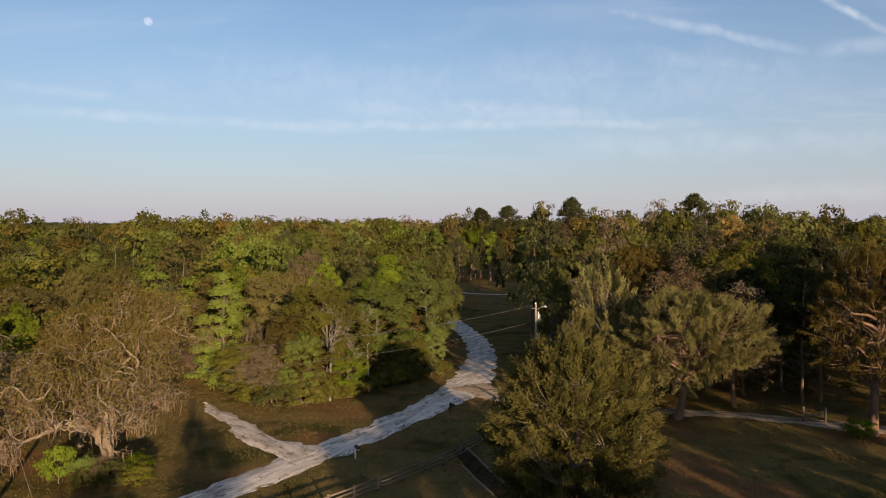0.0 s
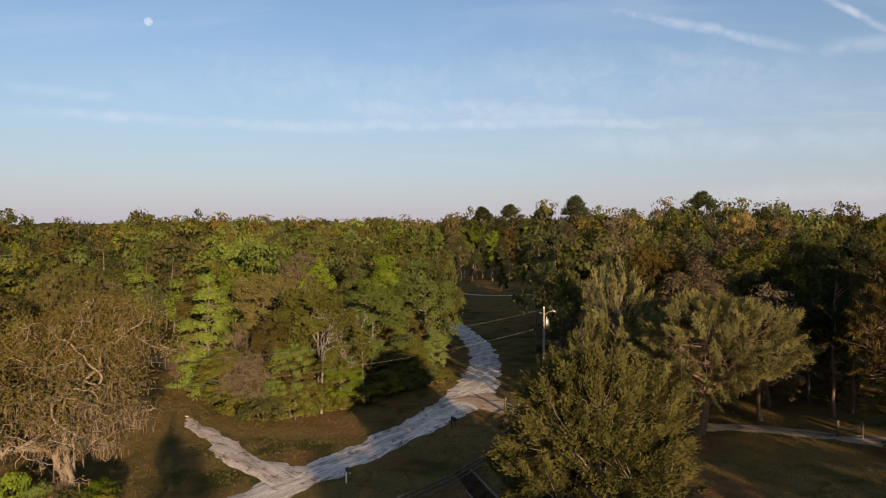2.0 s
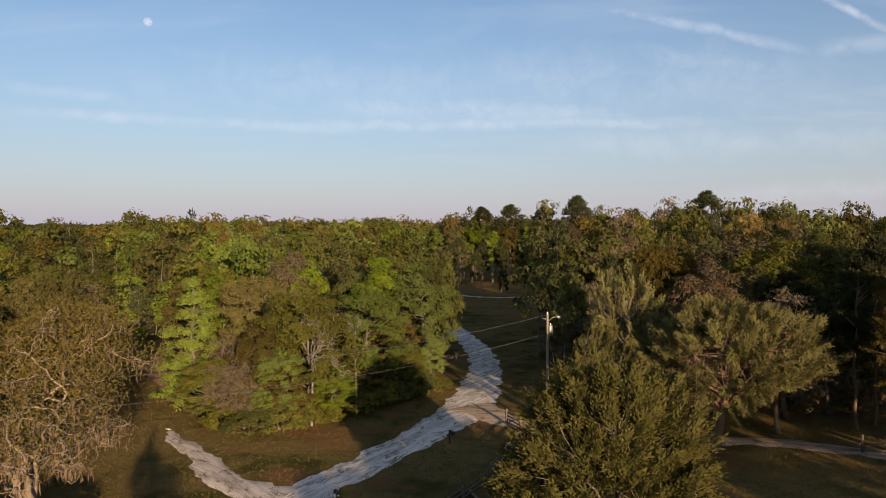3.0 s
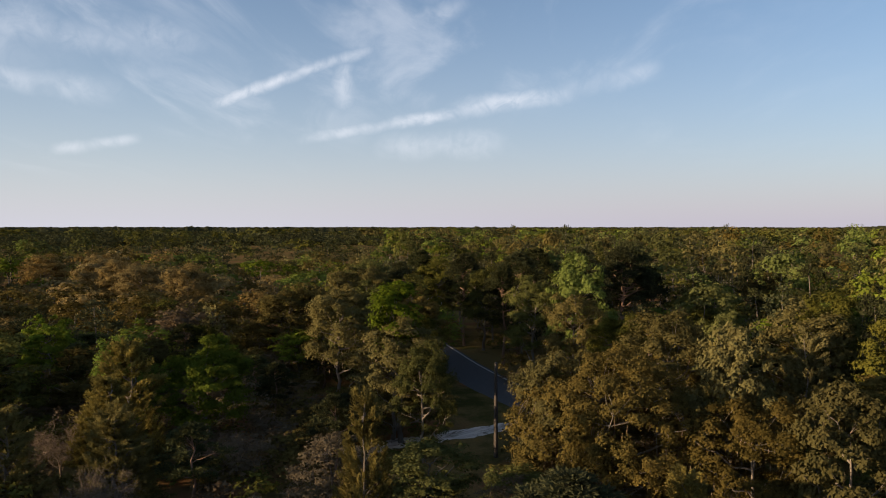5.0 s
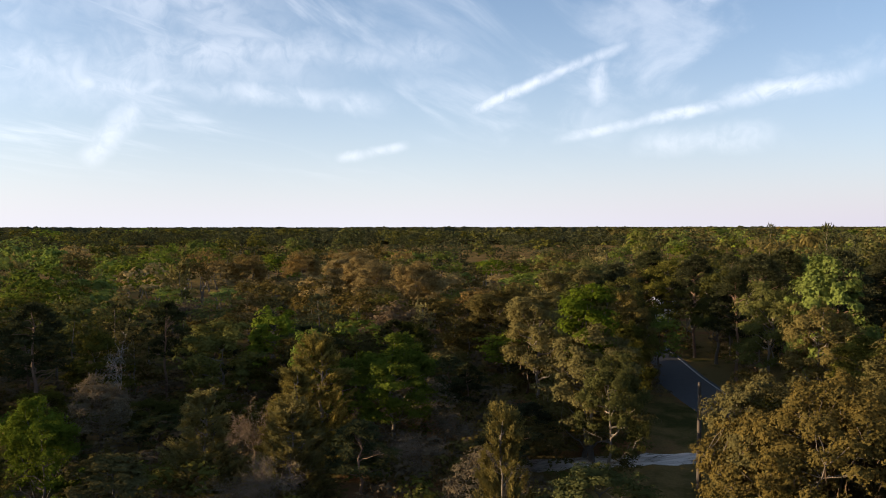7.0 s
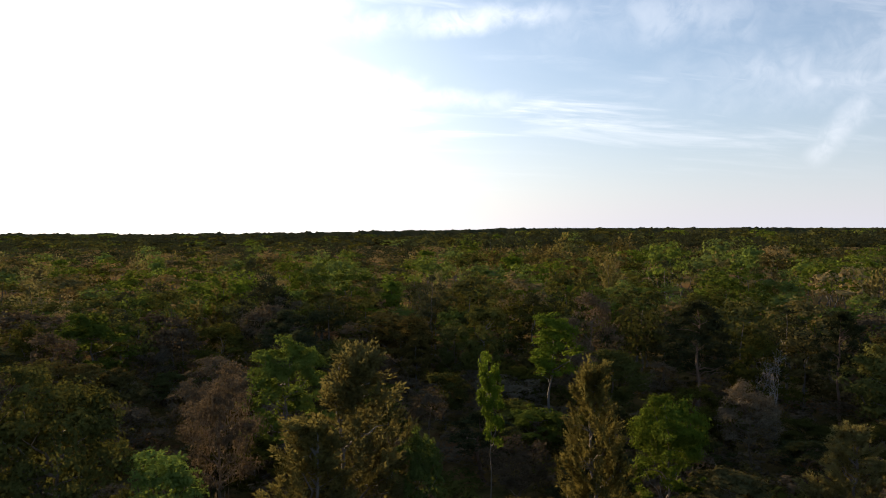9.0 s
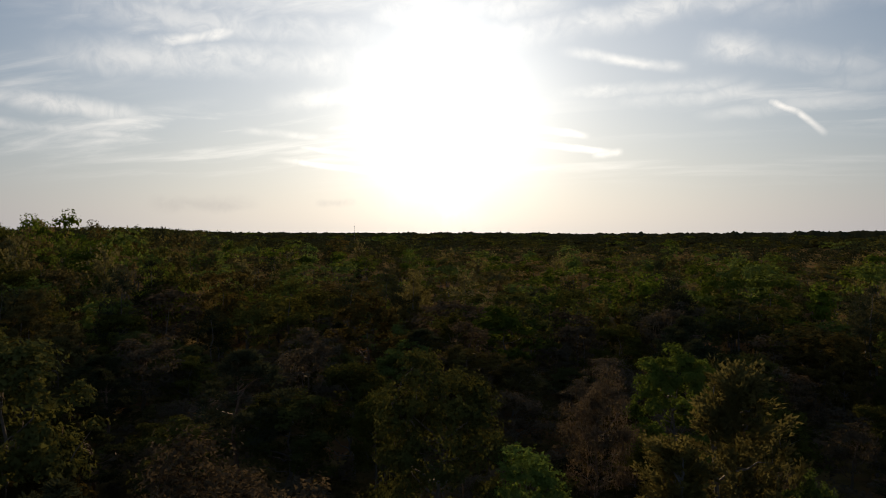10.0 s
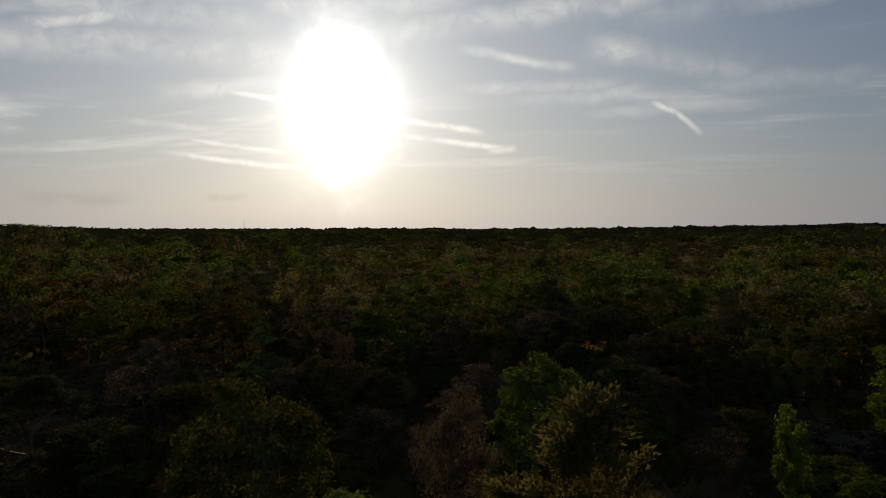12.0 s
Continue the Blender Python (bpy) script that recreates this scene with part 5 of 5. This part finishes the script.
# the last of the woods before the skyline, a rolling canopy
rings = np.array([900, 1000, 1150, 1350, 1600, 1900, 2300, 2900, 3600, 4400], float)
turn = np.radians(np.arange(-60, 262, 0.13))
v = []
for k, d in enumerate(rings):
    tone = rng.normal(size=len(turn))
    broad = np.convolve(rng.normal(size=len(turn)), np.hanning(31) / 4, "same")
    level = np.where(turn < radians(40), 22.5, np.where(turn < radians(62), 19.5, 17.8))
    sunk = np.clip((turn - radians(158)) / radians(22), 0, 1) - 0.5 * np.clip((turn - radians(214)) / radians(10), 0, 1)
    level = level * (1 - sunk) + (19.0 - (0.0074 if d < 1500 else 0.0088) * d) * sunk
    mid = np.convolve(rng.normal(size=len(turn)), np.hanning(9) / 2, "same")
    z = level + (np.abs(tone) - 0.9) * 0.9 + broad * 0.8 + mid * 0.9
    v.append(np.stack([-np.sin(turn) * d, 20 + np.cos(turn) * d, z if k else z * 0 + 2], 1))
n = len(turn)
i = np.arange(len(rings) - 1)[:, None] * n + np.arange(n - 1)
q = np.stack([i, i + 1, i + n + 1, i + n], -1).reshape(-1, 4)
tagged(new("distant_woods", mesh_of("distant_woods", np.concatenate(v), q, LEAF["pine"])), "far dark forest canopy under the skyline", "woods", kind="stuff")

# brush that fills the ground under the nearer trees
BRUSH = []
for k in range(5):
    _, _, crown, _ = tree_parts(700 + k, 3.6, 2.3, 0.1, "round", 22, 20, 0.32, 0.55, 0.4, 0.7, 0.05, 1, 0, 0.0, 0, 4)
    BRUSH.append(crown.arrays())
brush = {"dull": Quads(), "oak": Quads(), "olive": Quads()}
for x, y, a, d in [*scattered(3.9, 92.0, 10), *scattered(7.0, 140.0, 92.0)]:
    if any(inside(x, y, c) for c in CLEARINGS) or a < 77 and rng.random() < 0.5:
        continue
    tall = rng.uniform(1.6, 4.4) * (0.8 if a > 77 else 1)
    if tall > height_under_sun(x, y, 2.2):
        continue
    vs, qs = BRUSH[int(rng.integers(0, 5))]
    t, wide = rng.uniform(0, 6.28), rng.uniform(0.8, 1.35)
    c, s = math.cos(t) * wide, math.sin(t) * wide
    brush[("dull", "oak", "dull", "olive")[int(rng.integers(0, 4))]].take(np.stack([vs[:, 0] * c - vs[:, 1] * s + x, vs[:, 0] * s + vs[:, 1] * c + y, vs[:, 2] * tall / 3.6], 1), qs)
verts, quads, index, base = [], [], [], 0
for k, q in enumerate(brush.values()):
    v, f = q.arrays()
    verts.append(v), quads.append(f + base), index.append(np.full(len(f), k))
    base += len(v)
tagged(new("undergrowth", mesh_of("undergrowth", np.concatenate(verts), np.concatenate(quads), *(LEAF[k] for k in brush), index=np.concatenate(index))),
       "dense dark brush and brambles on the forest floor", "undergrowth", kind="stuff")

# rough grass of the clearing, which catches the low sun
GRASS = leaf_material("dry_grass", (0.036, 0.038, 0.012), (0.135, 0.115, 0.040), (0.150, 0.108, 0.042), 0.15)
LANES = [np.array(r, float) for r in (
    [(-27, 33, 3.2), (-19.5, 44, 3.2), (-13.5, 53.7, 3.3), (-7.6, 63, 3.4), (-2, 73, 3.7), (2.6, 83, 5.2), (4.8, 95, 4.3), (5.9, 106, 3.8)],
    [(-11.0, 58.8, 5.0), (-13.6, 60, 3.0), (-16.5, 62.4, 2.3), (-19.6, 67.1, 1.8), (-22.8, 71.2, 1.5), (-26.5, 76, 1.5)],
    [(2.8, 84, 5.5), (5.2, 80.5, 3.6), (8.2, 76.4, 3.0), (13, 73.8, 2.6), (20, 72.6, 2.4), (26.4, 71.8, 2.2), (32.2, 70.3, 2.2), (36.6, 68, 2.3), (42.4, 65.6, 2.6), (54, 61, 2.8)])]
LANES = np.concatenate([smooth_line(r, 0.5) for r in LANES])
spots = np.stack([rng.uniform(-42, 50, 36000), rng.uniform(38, 96, 36000)], 1)
patchy = np.sin(spots[:, 0] * 0.9 + 2 * np.sin(spots[:, 1] * 0.5)) + np.sin(spots[:, 1] * 1.1 + 2 * np.sin(spots[:, 0] * 0.4))
spots = spots[0.45 * patchy + rng.normal(size=len(spots)) > -0.4]
near_lane = np.zeros(len(spots), bool)
for k in range(0, len(spots), 500):
    gap = np.linalg.norm(spots[k : k + 500, None] - LANES[None, :, :2], axis=2) - LANES[None, :, 2] / 2
    near_lane[k : k + 500] = gap.min(1) < rng.uniform(-0.5, 0.4, len(spots[k : k + 500]))
spots = spots[~near_lane]
tuft = np.repeat(np.c_[spots, 0 * spots[:, 0]], 4, axis=0)
n = len(tuft)
tuft[:, :2] += rng.normal(size=(n, 2)) * 0.12
long = rng.uniform(0.05, 0.20, n)
blade = np.stack([rng.normal(size=n) * 0.5, rng.normal(size=n) * 0.5, np.ones(n)], 1) * long[:, None]
grass = Quads()
grass.leaves(tuft + blade * 0.45, blade, unit(rng.normal(size=(n, 3)) * (1, 1, 0.2)), 0.015 + 0.025 * rng.random(n), rng)
tagged(new("grass", grass.mesh("grass", GRASS)), "rough dry grass tufts over the clearing", "grass", kind="stuff")
